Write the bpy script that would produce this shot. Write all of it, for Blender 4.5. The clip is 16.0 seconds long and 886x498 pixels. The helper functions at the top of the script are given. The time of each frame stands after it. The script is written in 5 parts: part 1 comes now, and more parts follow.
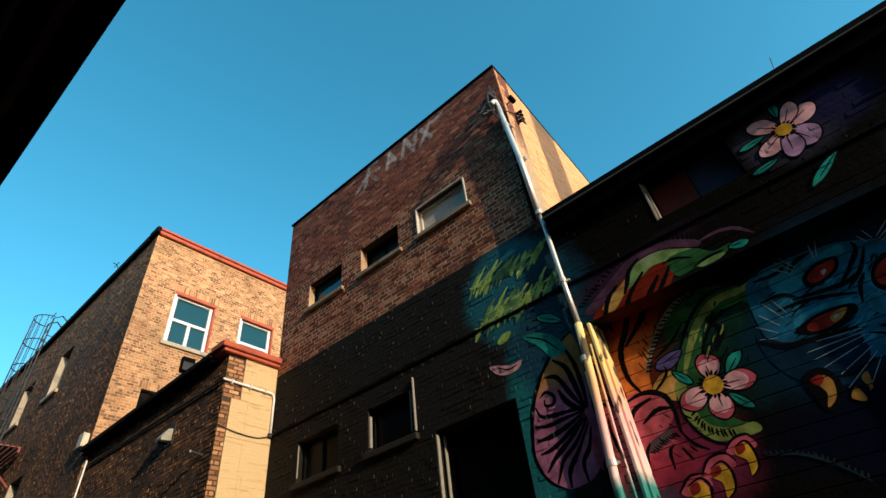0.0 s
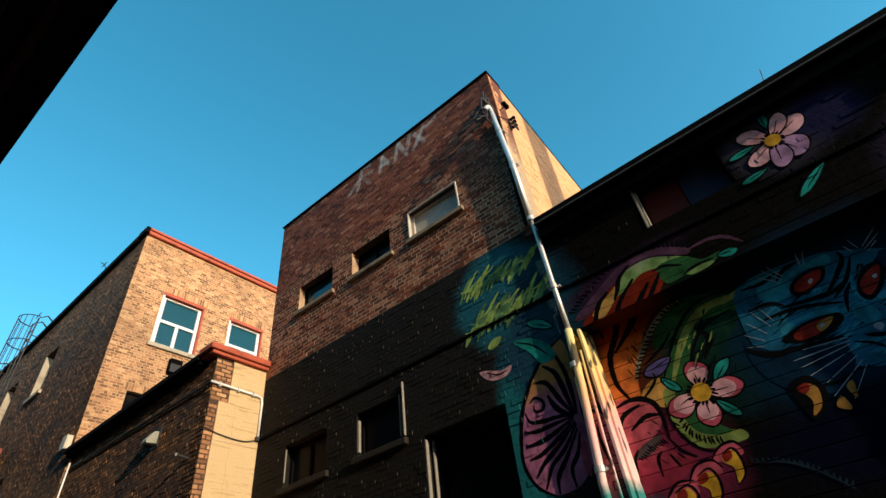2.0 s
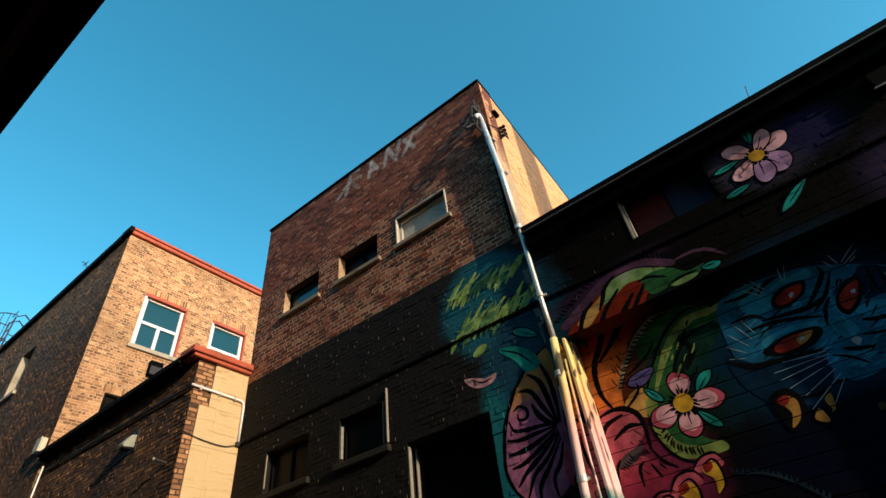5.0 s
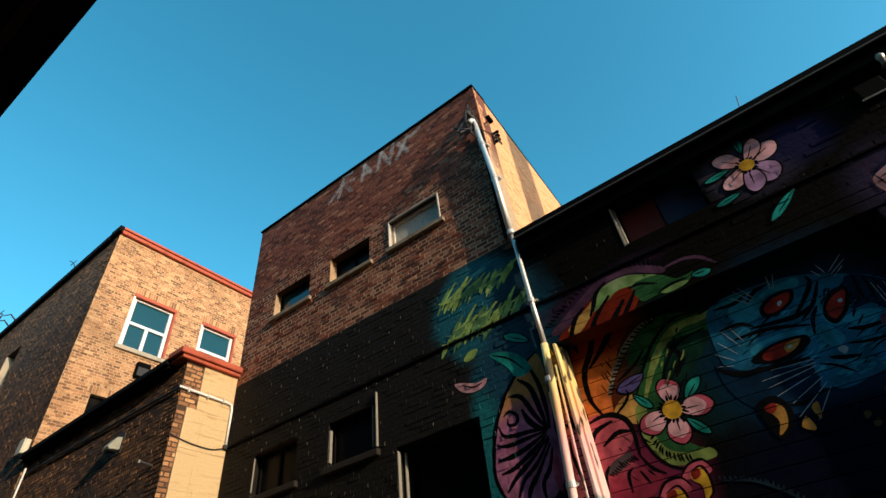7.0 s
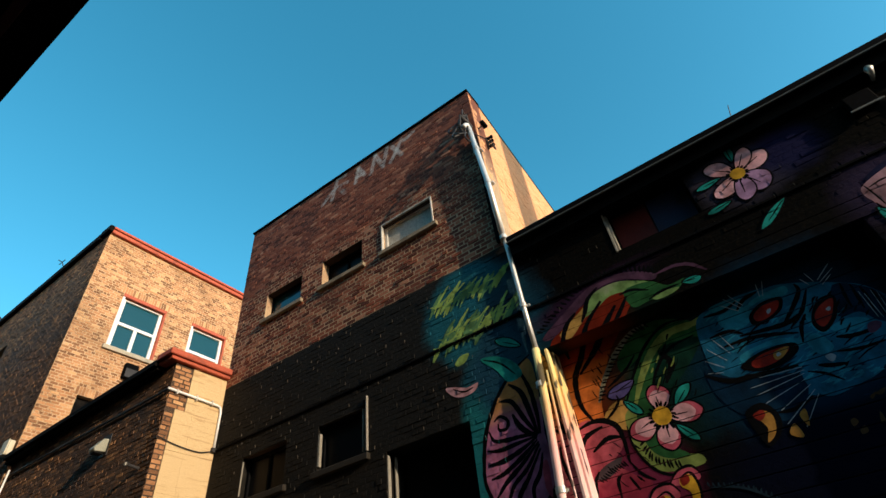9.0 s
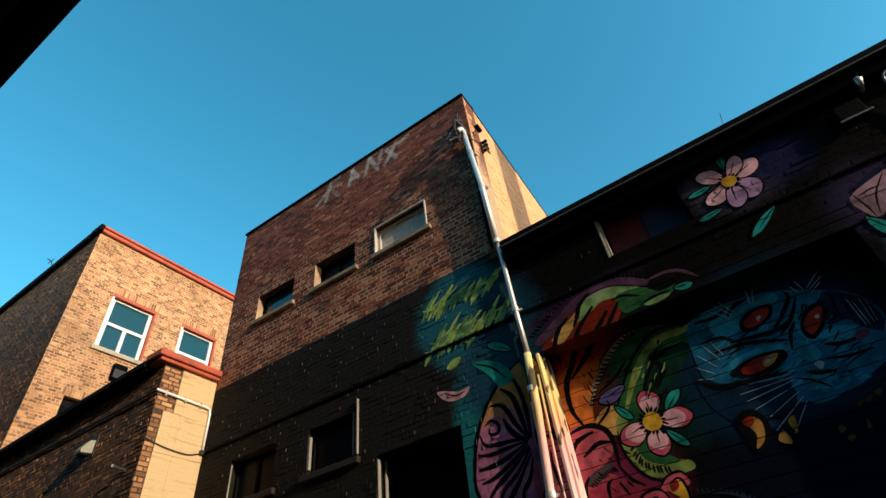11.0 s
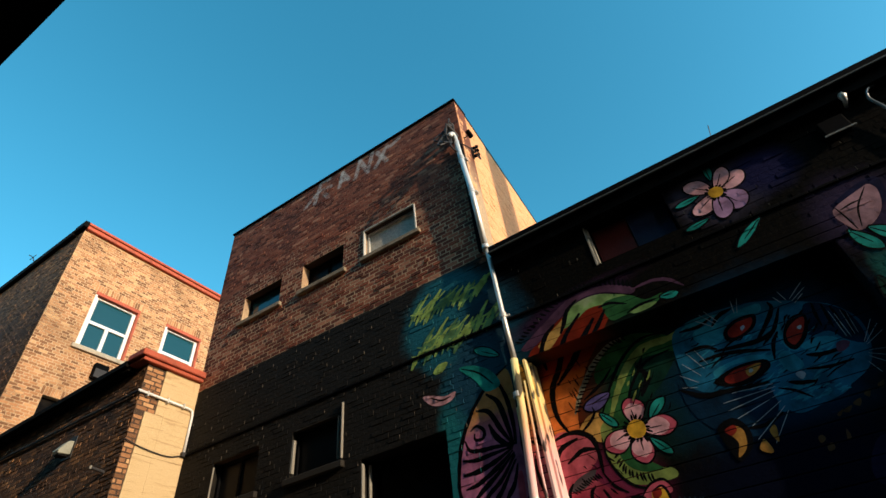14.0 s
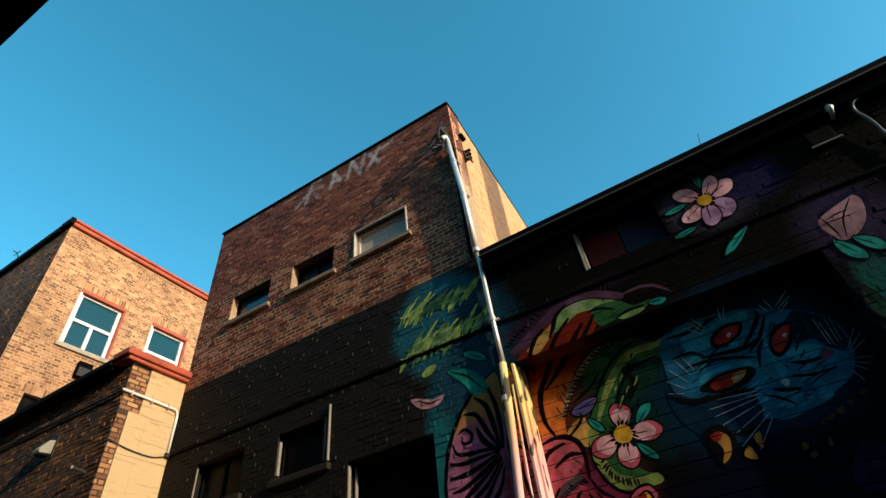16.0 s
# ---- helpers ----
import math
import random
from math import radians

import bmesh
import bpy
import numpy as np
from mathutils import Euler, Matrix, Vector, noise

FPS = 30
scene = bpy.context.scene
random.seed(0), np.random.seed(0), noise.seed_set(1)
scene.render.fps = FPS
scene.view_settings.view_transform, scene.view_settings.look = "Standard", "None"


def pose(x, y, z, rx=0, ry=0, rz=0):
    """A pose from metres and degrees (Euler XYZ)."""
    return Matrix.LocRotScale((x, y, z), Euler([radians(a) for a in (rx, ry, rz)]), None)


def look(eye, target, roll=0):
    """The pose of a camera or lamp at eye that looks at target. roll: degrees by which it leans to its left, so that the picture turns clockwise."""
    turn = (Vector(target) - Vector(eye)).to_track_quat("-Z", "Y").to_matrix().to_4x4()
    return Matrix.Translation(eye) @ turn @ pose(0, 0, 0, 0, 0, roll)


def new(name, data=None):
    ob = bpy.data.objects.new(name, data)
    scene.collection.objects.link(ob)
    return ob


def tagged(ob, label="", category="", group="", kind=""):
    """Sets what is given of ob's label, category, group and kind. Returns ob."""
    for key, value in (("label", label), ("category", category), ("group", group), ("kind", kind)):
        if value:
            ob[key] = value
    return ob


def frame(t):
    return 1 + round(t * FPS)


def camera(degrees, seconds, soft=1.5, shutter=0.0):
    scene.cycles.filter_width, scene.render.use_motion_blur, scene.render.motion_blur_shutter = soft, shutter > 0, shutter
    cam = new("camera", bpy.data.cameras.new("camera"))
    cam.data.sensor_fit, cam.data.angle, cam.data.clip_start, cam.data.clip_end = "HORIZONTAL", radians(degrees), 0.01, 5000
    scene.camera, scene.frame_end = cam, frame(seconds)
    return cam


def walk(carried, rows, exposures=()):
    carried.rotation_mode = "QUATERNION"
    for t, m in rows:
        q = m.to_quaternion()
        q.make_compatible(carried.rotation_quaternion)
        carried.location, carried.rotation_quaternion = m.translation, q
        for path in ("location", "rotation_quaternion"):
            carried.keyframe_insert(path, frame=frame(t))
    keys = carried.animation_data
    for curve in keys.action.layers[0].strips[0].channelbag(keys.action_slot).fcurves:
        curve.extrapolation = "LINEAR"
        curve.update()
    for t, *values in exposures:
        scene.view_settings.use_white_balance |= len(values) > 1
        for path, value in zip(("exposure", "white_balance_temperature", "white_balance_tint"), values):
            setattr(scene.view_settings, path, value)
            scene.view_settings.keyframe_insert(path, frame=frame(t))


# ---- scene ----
cam = camera(82.2, 16.0)
walk(cam, [
    (0, pose(0, 0, 1.6, 129.410, 6.123, -49.316)),
    (1, pose(0, 0, 1.6, 129.594, 6.119, -49.929)),
    (2, pose(0, 0, 1.6, 129.772, 6.106, -50.565)),
    (3, pose(0, 0, 1.6, 129.950, 6.088, -51.207)),
    (4, pose(0, 0, 1.6, 130.127, 6.068, -51.845)),
    (5, pose(0, 0, 1.6, 130.306, 6.048, -52.471)),
    (6, pose(0, 0, 1.6, 130.483, 6.030, -53.076)),
    (7, pose(0, 0, 1.6, 130.657, 6.014, -53.660)),
    (8, pose(0, 0, 1.6, 130.825, 5.999, -54.222)),
    (9, pose(0, 0, 1.6, 130.985, 5.985, -54.766)),
    (10, pose(0, 0, 1.6, 131.132, 5.971, -55.297)),
    (11, pose(0, 0, 1.6, 131.267, 5.957, -55.826)),
    (12, pose(0, 0, 1.6, 131.386, 5.941, -56.364)),
    (13, pose(0, 0, 1.6, 131.491, 5.923, -56.929)),
    (14, pose(0, 0, 1.6, 131.585, 5.903, -57.540)),
    (15, pose(0, 0, 1.6, 131.670, 5.883, -58.219)),
    (16, pose(0, 0, 1.6, 131.753, 5.864, -58.993)),
])

# ---------------------------------------------------------------- light
SUN = Vector((-0.175, -1.0, 0.31)).normalized()      # towards the sun, low along the alley
world = bpy.data.worlds.new("sky")
scene.world = world
world.use_nodes = True
sky = world.node_tree.nodes.new("ShaderNodeTexSky")
sky.sky_type = "NISHITA"
sky.sun_disc = False
sky.sun_elevation = math.asin(SUN.z)
sky.sun_rotation = math.atan2(SUN.x, SUN.y)
sky.altitude = 200
sky.air_density = 1.0
sky.dust_density = 0.6
sky.ozone_density = 2.0
back = world.node_tree.nodes["Background"]
back.inputs["Strength"].default_value = 0.315
deep = world.node_tree.nodes.new("ShaderNodeHueSaturation")      # the clear, deep blue of this sky
deep.inputs["Hue"].default_value = 0.468
deep.inputs["Saturation"].default_value = 1.32
world.node_tree.links.new(sky.outputs["Color"], deep.inputs["Color"])
world.node_tree.links.new(deep.outputs["Color"], back.inputs["Color"])
lamp = bpy.data.lights.new("sun", "SUN")
lamp.energy = 5.0
lamp.angle = radians(0.53)
lamp.color = (1.0, 0.80, 0.57)
sun = new("sun", lamp)
sun.matrix_world = look((-8, -30, 14), Vector((-8, -30, 14)) - SUN)
scene.view_settings.exposure = 0.0


# ---------------------------------------------------------------- node helpers
class Val:
    """A node socket with arithmetic."""

    def __init__(self, tree, sock):
        self.tree, self.sock = tree, sock

    def op(self, kind, *others):
        n = self.tree.nodes.new("ShaderNodeMath")
        n.operation = kind
        for i, v in enumerate((self, *others)):
            if isinstance(v, Val):
                self.tree.links.new(v.sock, n.inputs[i])
            else:
                n.inputs[i].default_value = v
        return Val(self.tree, n.outputs[0])

    def __add__(self, o):
        return self.op("ADD", o)

    def __sub__(self, o):
        return self.op("SUBTRACT", o)

    def __mul__(self, o):
        return self.op("MULTIPLY", o)

    def step(self, a, b):
        """0 at a, 1 at b, smooth between."""
        n = self.tree.nodes.new("ShaderNodeMapRange")
        n.interpolation_type = "SMOOTHSTEP"
        self.tree.links.new(self.sock, n.inputs[0])
        n.inputs[1].default_value, n.inputs[2].default_value = a, b
        if a > b:
            n.inputs[1].default_value, n.inputs[2].default_value = b, a
            n.inputs[3].default_value, n.inputs[4].default_value = 1, 0
        return Val(self.tree, n.outputs[0])


class Mat:
    """A node material: bsdf, position and noise at hand."""

    def __init__(self, name, rough=0.85, metal=0.0, spec=0.3):
        self.mat = bpy.data.materials.new(name)
        self.mat.use_nodes = True
        self.tree = self.mat.node_tree
        self.bsdf = self.tree.nodes["Principled BSDF"]
        self.bsdf.inputs["Roughness"].default_value = rough
        self.bsdf.inputs["Metallic"].default_value = metal
        self.bsdf.inputs["Specular IOR Level"].default_value = spec
        geo = self.tree.nodes.new("ShaderNodeNewGeometry")
        self.pos = geo.outputs["Position"]
        sep = self.tree.nodes.new("ShaderNodeSeparateXYZ")
        self.tree.links.new(self.pos, sep.inputs[0])
        self.x, self.y, self.z = (Val(self.tree, sep.outputs[i]) for i in range(3))
        info = self.tree.nodes.new("ShaderNodeObjectInfo")
        self.rnd = (Val(self.tree, info.outputs["Random"]) + Val(self.tree, geo.outputs["Random Per Island"])).op("FRACT")

    def noise(self, scale, detail=3.0, rough=0.55, stretch=(1, 1, 1), shift=(0, 0, 0), turn=(0, 0, 0)):
        m = self.tree.nodes.new("ShaderNodeMapping")
        m.inputs["Scale"].default_value = stretch
        m.inputs["Location"].default_value = shift
        m.inputs["Rotation"].default_value = turn
        self.tree.links.new(self.pos, m.inputs["Vector"])
        n = self.tree.nodes.new("ShaderNodeTexNoise")
        n.inputs["Scale"].default_value, n.inputs["Detail"].default_value, n.inputs["Roughness"].default_value = scale, detail, rough
        self.tree.links.new(m.outputs[0], n.inputs["Vector"])
        return Val(self.tree, n.outputs["Fac"])

    def ramp(self, val, stops):
        n = self.tree.nodes.new("ShaderNodeValToRGB")
        el = n.color_ramp.elements
        while len(el) < len(stops):
            el.new(0.5)
        for e, (p, c) in zip(el, stops):
            e.position, e.color = p, (*c, 1)
        self.tree.links.new(val.sock, n.inputs[0])
        return n.outputs[0]

    def mix(self, fac, a, b, kind="MIX"):
        n = self.tree.nodes.new("ShaderNodeMix")
        n.data_type, n.blend_type = "RGBA", kind
        for i, v in ((0, fac), (6, a), (7, b)):
            if isinstance(v, Val):
                self.tree.links.new(v.sock, n.inputs[i])
            elif isinstance(v, bpy.types.NodeSocket):
                self.tree.links.new(v, n.inputs[i])
            else:
                n.inputs[i].default_value = v if i == 0 else (*v, 1)
        return n.outputs[2]

    def done(self, color, bump=None, height=0.003, rough=None):
        if isinstance(color, tuple):
            self.bsdf.inputs["Base Color"].default_value = (*color, 1)
        else:
            self.tree.links.new(color, self.bsdf.inputs["Base Color"])
        if bump is not None:
            n = self.tree.nodes.new("ShaderNodeBump")
            n.inputs["Strength"].default_value, n.inputs["Distance"].default_value = 1.0, height
            self.tree.links.new(bump.sock, n.inputs["Height"])
            self.tree.links.new(n.outputs[0], self.bsdf.inputs["Normal"])
        if rough is not None:
            self.tree.links.new(rough.sock, self.bsdf.inputs["Roughness"])
        return self.mat


def ellipse(m, y0, z0, a, b, turn=0.0, soft=0.2, warp=None):
    """Mask of an ellipse on the wall, in metres along y and z."""
    y, z = m.y - y0, m.z - z0
    c, s = math.cos(radians(turn)), math.sin(radians(turn))
    p, q = (y * c + z * s) * (1 / a), (z * c - y * s) * (1 / b)
    r = (p * p + q * q).op("SQRT")
    if warp is not None:
        r = r + warp
    return r.step(1 + soft, 1 - soft)


def speckled(name, color, rough=0.8, metal=0.0, scale=18.0, amount=0.35, height=0.002, spec=0.3, dirt=(0.03, 0.025, 0.02), dirty=0.3):
    """Painted, metal or stone surface with grain and patches of dirt."""
    m = Mat(name, rough, metal, spec)
    fine, wide = m.noise(scale * 6, 4), m.noise(scale * 0.22, 4, 0.6, shift=(3, 1, 7))
    dark = tuple(c * (1 - amount) for c in color)
    lite = tuple(min(1, c * (1 + amount * 0.5)) for c in color)
    col = m.ramp(fine, [(0.3, dark), (0.7, lite)])
    col = m.mix(wide.step(0.5, 0.72) * dirty, col, dirt)
    return m.done(col, fine, height, (wide * 0.3 + (rough - 0.15)))


# ---------------------------------------------------------------- materials
def mural_fields(m, col):
    """Sprayed colour fields of the mural, over the black ground coat."""
    warp = (m.noise(5, 3) - 0.5) * 0.5
    grain = (m.noise(30, 2) - 0.5) * 0.12
    w = warp + grain

    def lay(c, y, z, a, b, turn=0.0, soft=0.25, much=1.0):
        nonlocal col
        col = m.mix(ellipse(m, y, z, a, b, turn, soft, w) * much, col, c)

    # teal glow beside the door and behind the graffiti
    lay((0.008, 0.105, 0.14), 2.2, 4.74, 0.60, 0.62, 8, 0.2)
    lay((0.006, 0.035, 0.06), 1.72, 4.35, 0.4, 0.6, 0, 0.4)
    lay((0.008, 0.15, 0.16), 2.26, 3.1, 0.22, 0.9, 0, 0.35)
    lay((0.006, 0.05, 0.085), 1.95, 3.9, 0.42, 0.42, 0, 0.35)
    # soft glows round the shoulder, the leg and the blue field
    lay((0.10, 0.018, 0.006), 1.0, 3.7, 0.34, 0.5, 15, 0.4)
    lay((0.16, 0.02, 0.05), 1.05, 2.62, 0.36, 0.36, 0, 0.5)
    lay((0.006, 0.024, 0.016), 0.5, 3.4, 0.5, 0.5, 0, 0.4)
    lay((0.003, 0.022, 0.045), -0.36, 3.3, 0.8, 0.62, -20, 0.3)
    lay((0.0015, 0.003, 0.011), -0.3, 2.5, 0.8, 0.3, 0, 0.4)
    lay((0.01, 0.07, 0.06), -1.42, 3.5, 0.12, 0.35, 0, 0.3)
    lay((0.03, 0.012, 0.03), 0.9, 4.3, 0.6, 0.12, -8, 0.5)
    # dull haze round the upper blossoms
    lay((0.035, 0.03, 0.045), -0.74, 4.84, 0.42, 0.34, 0, 0.3)
    lay((0.012, 0.012, 0.045), -1.12, 4.84, 0.26, 0.24, 0, 0.5)
    lay((0.03, 0.02, 0.045), -1.5, 4.1, 0.3, 0.34, 0, 0.5)
    return col


def brick_mat(name, stops, soot=(0.03, 0.022, 0.02), sooty=0.5, paint="", rough=0.85, light=0.4, spec=0.2, wash=0.0):
    """Brick by brick colour, grain, soot patches; paint: 'facade' or 'mural'."""
    m = Mat(name, rough, 0, spec)
    fine, mid, wide = m.noise(160, 4), m.noise(26, 3), m.noise(0.9, 5, 0.62)
    col = m.ramp(m.rnd, stops)
    col = m.mix(fine.step(0.35, 0.75) * light, col, tuple(min(1, c * 1.5) for c in stops[len(stops) // 2][1]))
    col = m.mix(mid.step(0.52, 0.75) * 0.5, col, soot)
    col = m.mix(wide.step(0.45, 0.7) * sooty, col, soot)
    if paint == "facade":
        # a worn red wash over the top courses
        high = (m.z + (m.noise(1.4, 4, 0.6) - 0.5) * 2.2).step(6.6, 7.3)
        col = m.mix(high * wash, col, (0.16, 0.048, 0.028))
        # chalky remains of a painted sign near the top: unreadable slanting bars
        worn = m.noise(22, 4, 0.7).step(0.34, 0.52) * m.noise(3, 2).step(0.3, 0.5)
        for y0, z0, y1, z1 in SIGN_BARS:
            dy, dz = y1 - y0, z1 - z0
            y, z = m.y - y0, m.z - z0
            along = ((y * dy + z * dz) * (1 / (dy * dy + dz * dz))).op("MINIMUM", 1.0).op("MAXIMUM", 0.0)
            p, q = y - along * dy, z - along * dz
            near = (p * p + q * q).op("SQRT").step(0.06, 0.02)
            col = m.mix(near * worn * 0.5, col, (0.62, 0.60, 0.55))
        edge = (m.noise(7, 3) - 0.5) * 0.05
        black = (m.z + edge).step(5.375, 5.355)
        coat = m.mix(m.noise(40, 4).step(0.45, 0.8) * 0.6, (0.006, 0.005, 0.0035), (0.036, 0.027, 0.016))
        col = m.mix(black, col, mural_fields(m, coat))
    if paint == "mural":
        coat = m.mix(m.noise(40, 4).step(0.45, 0.8) * 0.5, (0.003, 0.0026, 0.002), (0.018, 0.014, 0.009))
        col = mural_fields(m, coat)
    bump = fine * 0.6 + mid
    return m.done(col, bump, 0.004)


# upright, slanting and level bars that are left of the sign: y and z of both ends
SIGN_BARS = [(4.69, 8.12, 4.47, 8.30), (4.47, 8.10, 4.35, 8.56), (4.35, 8.56, 4.17, 8.52), (4.37, 8.34, 4.13, 8.30), (4.33, 8.32, 4.17, 8.06),
             (3.93, 8.14, 3.87, 8.46), (3.87, 8.46, 3.73, 8.20), (3.91, 8.26, 3.77, 8.24), (3.59, 8.10, 3.49, 8.50), (3.49, 8.50, 3.33, 8.10),
             (3.33, 8.10, 3.23, 8.50), (3.17, 8.08, 2.93, 8.46), (3.13, 8.44, 2.95, 8.10), (2.87, 8.40, 2.69, 8.46)]
RED = [(0.0, (0.05, 0.018, 0.012)), (0.3, (0.12, 0.032, 0.018)), (0.6, (0.20, 0.054, 0.028)), (0.88, (0.30, 0.098, 0.052)), (1.0, (0.46, 0.22, 0.13))]
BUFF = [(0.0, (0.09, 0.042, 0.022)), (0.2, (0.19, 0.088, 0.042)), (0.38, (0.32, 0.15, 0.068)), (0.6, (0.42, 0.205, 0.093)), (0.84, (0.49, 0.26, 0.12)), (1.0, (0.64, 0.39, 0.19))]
# darker brick tones with the long walls' shade put into the colour
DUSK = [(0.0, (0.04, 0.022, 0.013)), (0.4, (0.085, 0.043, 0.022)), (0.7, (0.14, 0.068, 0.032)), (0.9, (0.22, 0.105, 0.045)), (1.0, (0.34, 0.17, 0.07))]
PEACH = [(0.0, (0.74, 0.36, 0.17)), (0.5, (0.80, 0.40, 0.19)), (1.0, (0.84, 0.44, 0.22))]
M_RED = brick_mat("red_brick_facade", RED, paint="facade", sooty=0.35)
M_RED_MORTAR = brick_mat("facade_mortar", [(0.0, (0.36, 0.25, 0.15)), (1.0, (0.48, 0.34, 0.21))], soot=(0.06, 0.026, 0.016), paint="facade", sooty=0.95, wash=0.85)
M_MURAL = brick_mat("black_painted_brick", RED, paint="mural", rough=0.8, spec=0.03)
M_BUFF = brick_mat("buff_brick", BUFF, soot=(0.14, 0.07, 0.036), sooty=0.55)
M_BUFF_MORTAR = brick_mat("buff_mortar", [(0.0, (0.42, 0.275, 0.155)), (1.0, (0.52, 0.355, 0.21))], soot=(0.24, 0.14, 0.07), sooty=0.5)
# shade-dark counterparts of the sunlit buff brick and mortar
M_DUSK = brick_mat("weathered_shaded_brick", DUSK, sooty=0.7)
M_DUSK_MORTAR = brick_mat("shaded_mortar", [(0.0, (0.05, 0.032, 0.022)), (1.0, (0.075, 0.048, 0.032))])
M_PEACH = brick_mat("peach_painted_brick", PEACH, soot=(0.36, 0.19, 0.10), sooty=0.3, light=0.15)
M_BLACK = speckled("black_metal", (0.003, 0.003, 0.0033), 0.8, 0.0, dirty=0.05, spec=0.04, dirt=(0.008, 0.007, 0.006))
M_TAR = speckled("tarred_edge", (0.006, 0.0052, 0.005), 0.9, spec=0.06)
M_RUST = speckled("red_painted_tin", (0.46, 0.095, 0.048), 0.65, 0.0, dirty=0.4)
M_WHITE = speckled("white_vinyl", (0.80, 0.79, 0.76), 0.45, 0.0, amount=0.08, height=0.0005, dirty=0.1)
M_STONE = speckled("limestone_sill", (0.44, 0.37, 0.27), 0.85, amount=0.3)


def concrete_mat():
    """Cream concrete with level casting lines and run-down stains."""
    m = Mat("cream_concrete", 0.9, 0, 0.2)
    fine, wide = m.noise(110, 4), m.noise(1.6, 4, 0.6)
    lines = m.noise(3.0, 3, 0.6, stretch=(0.5, 0.5, 7))
    runs = m.noise(5.0, 3, 0.6, stretch=(3, 3, 0.4))
    col = m.ramp(fine, [(0.3, (0.50, 0.35, 0.18)), (0.7, (0.68, 0.50, 0.28))])
    col = m.mix(lines.step(0.56, 0.66) * 0.6, col, (0.36, 0.22, 0.10))
    col = m.mix(runs.step(0.58, 0.75) * wide.step(0.4, 0.6) * 0.5, col, (0.34, 0.22, 0.11))
    return m.done(col, fine + lines, 0.006)


M_CONCRETE = concrete_mat()
M_ZINC = speckled("galvanised_steel", (0.62, 0.60, 0.56), 0.45, 0.5, amount=0.15, height=0.0006, dirty=0.25)
M_IRON = speckled("dark_iron", (0.035, 0.032, 0.032), 0.6, 0.1)
M_WOOD = speckled("weathered_painted_wood", (0.27, 0.245, 0.20), 0.75, amount=0.35, height=0.003)
M_BLIND = speckled("greyed_board", (0.46, 0.44, 0.38), 0.8, scale=6, amount=0.3, dirt=(0.2, 0.18, 0.14), dirty=0.5)
M_ASPHALT = speckled("asphalt", (0.05, 0.05, 0.05), 0.9, scale=8, height=0.006)
M_ROOF = speckled("roofing_felt", (0.05, 0.048, 0.045), 0.9)
# near-black colour stands for the unlit depth of rooms behind panes
M_DARKROOM = speckled("unlit_room_black", (0.01, 0.01, 0.01), 0.95, spec=0.05)
M_DOOR = speckled("black_door_paint", (0.003, 0.003, 0.0035), 0.85, spec=0.08)


def glass(name, tint, rough=0.04, spec=0.6):
    m = Mat(name, rough, 0.0, spec)
    wob = m.noise(3.5, 2)
    return m.done(tint, wob, 0.004)


M_GLASS = glass("window_glass", (0.010, 0.055, 0.07))
M_GLASS_DIRTY = glass("dirty_glass", (0.006, 0.006, 0.006), 0.35, 0.1)


# ---------------------------------------------------------------- mesh helpers
def thing(name, label, category="", group="", kind="", at=(0, 0, 0)):
    ob = new(name)
    ob.location = at
    return tagged(ob, label, category, group, kind)


def mesh_of(name, verts, faces, material):
    me = bpy.data.meshes.new(name)
    me.from_pydata(verts, [], faces)
    me.materials.append(material)
    me.update()
    return me


def part(name, bm, material, parent=None, label="", smooth=False):
    """Links a bmesh as one mesh object under a thing or a part."""
    bmesh.ops.recalc_face_normals(bm, faces=bm.faces)
    me = bpy.data.meshes.new(name)
    bm.to_mesh(me)
    bm.free()
    me.materials.append(material)
    if smooth:
        for p in me.polygons:
            p.use_smooth = True
    ob = new(name, me)
    if parent is not None:
        ob.parent = parent
        shift = Vector(parent.location)
        if parent.parent is not None:
            shift = shift + Vector(parent.parent.location)
        for v in me.vertices:
            v.co -= shift
    return tagged(ob, label)


def box_in(bm, x0, x1, y0, y1, z0, z1, bevel=0.0):
    vs = [bm.verts.new((x, y, z)) for z in (z0, z1) for y in (y0, y1) for x in (x0, x1)]
    fs = [bm.faces.new([vs[i] for i in q]) for q in ((0, 2, 3, 1), (4, 5, 7, 6), (0, 1, 5, 4), (2, 6, 7, 3), (0, 4, 6, 2), (1, 3, 7, 5))]
    if bevel:
        es = {e for f in fs for e in f.edges}
        bmesh.ops.bevel(bm, geom=list(es), offset=bevel, segments=1, affect="EDGES")


def box(x0, x1, y0, y1, z0, z1, bevel=0.0):
    bm = bmesh.new()
    box_in(bm, x0, x1, y0, y1, z0, z1, bevel)
    return bm


def tube(points, radius, sides=8, cap=True):
    """A bmesh tube along points; radius: one number or one a point."""
    bm = bmesh.new()
    pts = [Vector(p) for p in points]
    rings = []
    side = None
    for i, p in enumerate(pts):
        d = (pts[min(i + 1, len(pts) - 1)] - pts[max(i - 1, 0)]).normalized()
        if side is None:
            side = d.orthogonal().normalized()
        side = (side - d * side.dot(d)).normalized()
        up = d.cross(side)
        r = radius[i] if isinstance(radius, (list, tuple)) else radius
        rings.append([bm.verts.new(p + (side * math.cos(a) + up * math.sin(a)) * r) for a in (2 * math.pi * k / sides for k in range(sides))])
    for a, b in zip(rings, rings[1:]):
        for k in range(sides):
            bm.faces.new((a[k], a[(k + 1) % sides], b[(k + 1) % sides], b[k]))
    if cap:
        bm.faces.new(rings[0][::-1])
        bm.faces.new(rings[-1])
    return bm


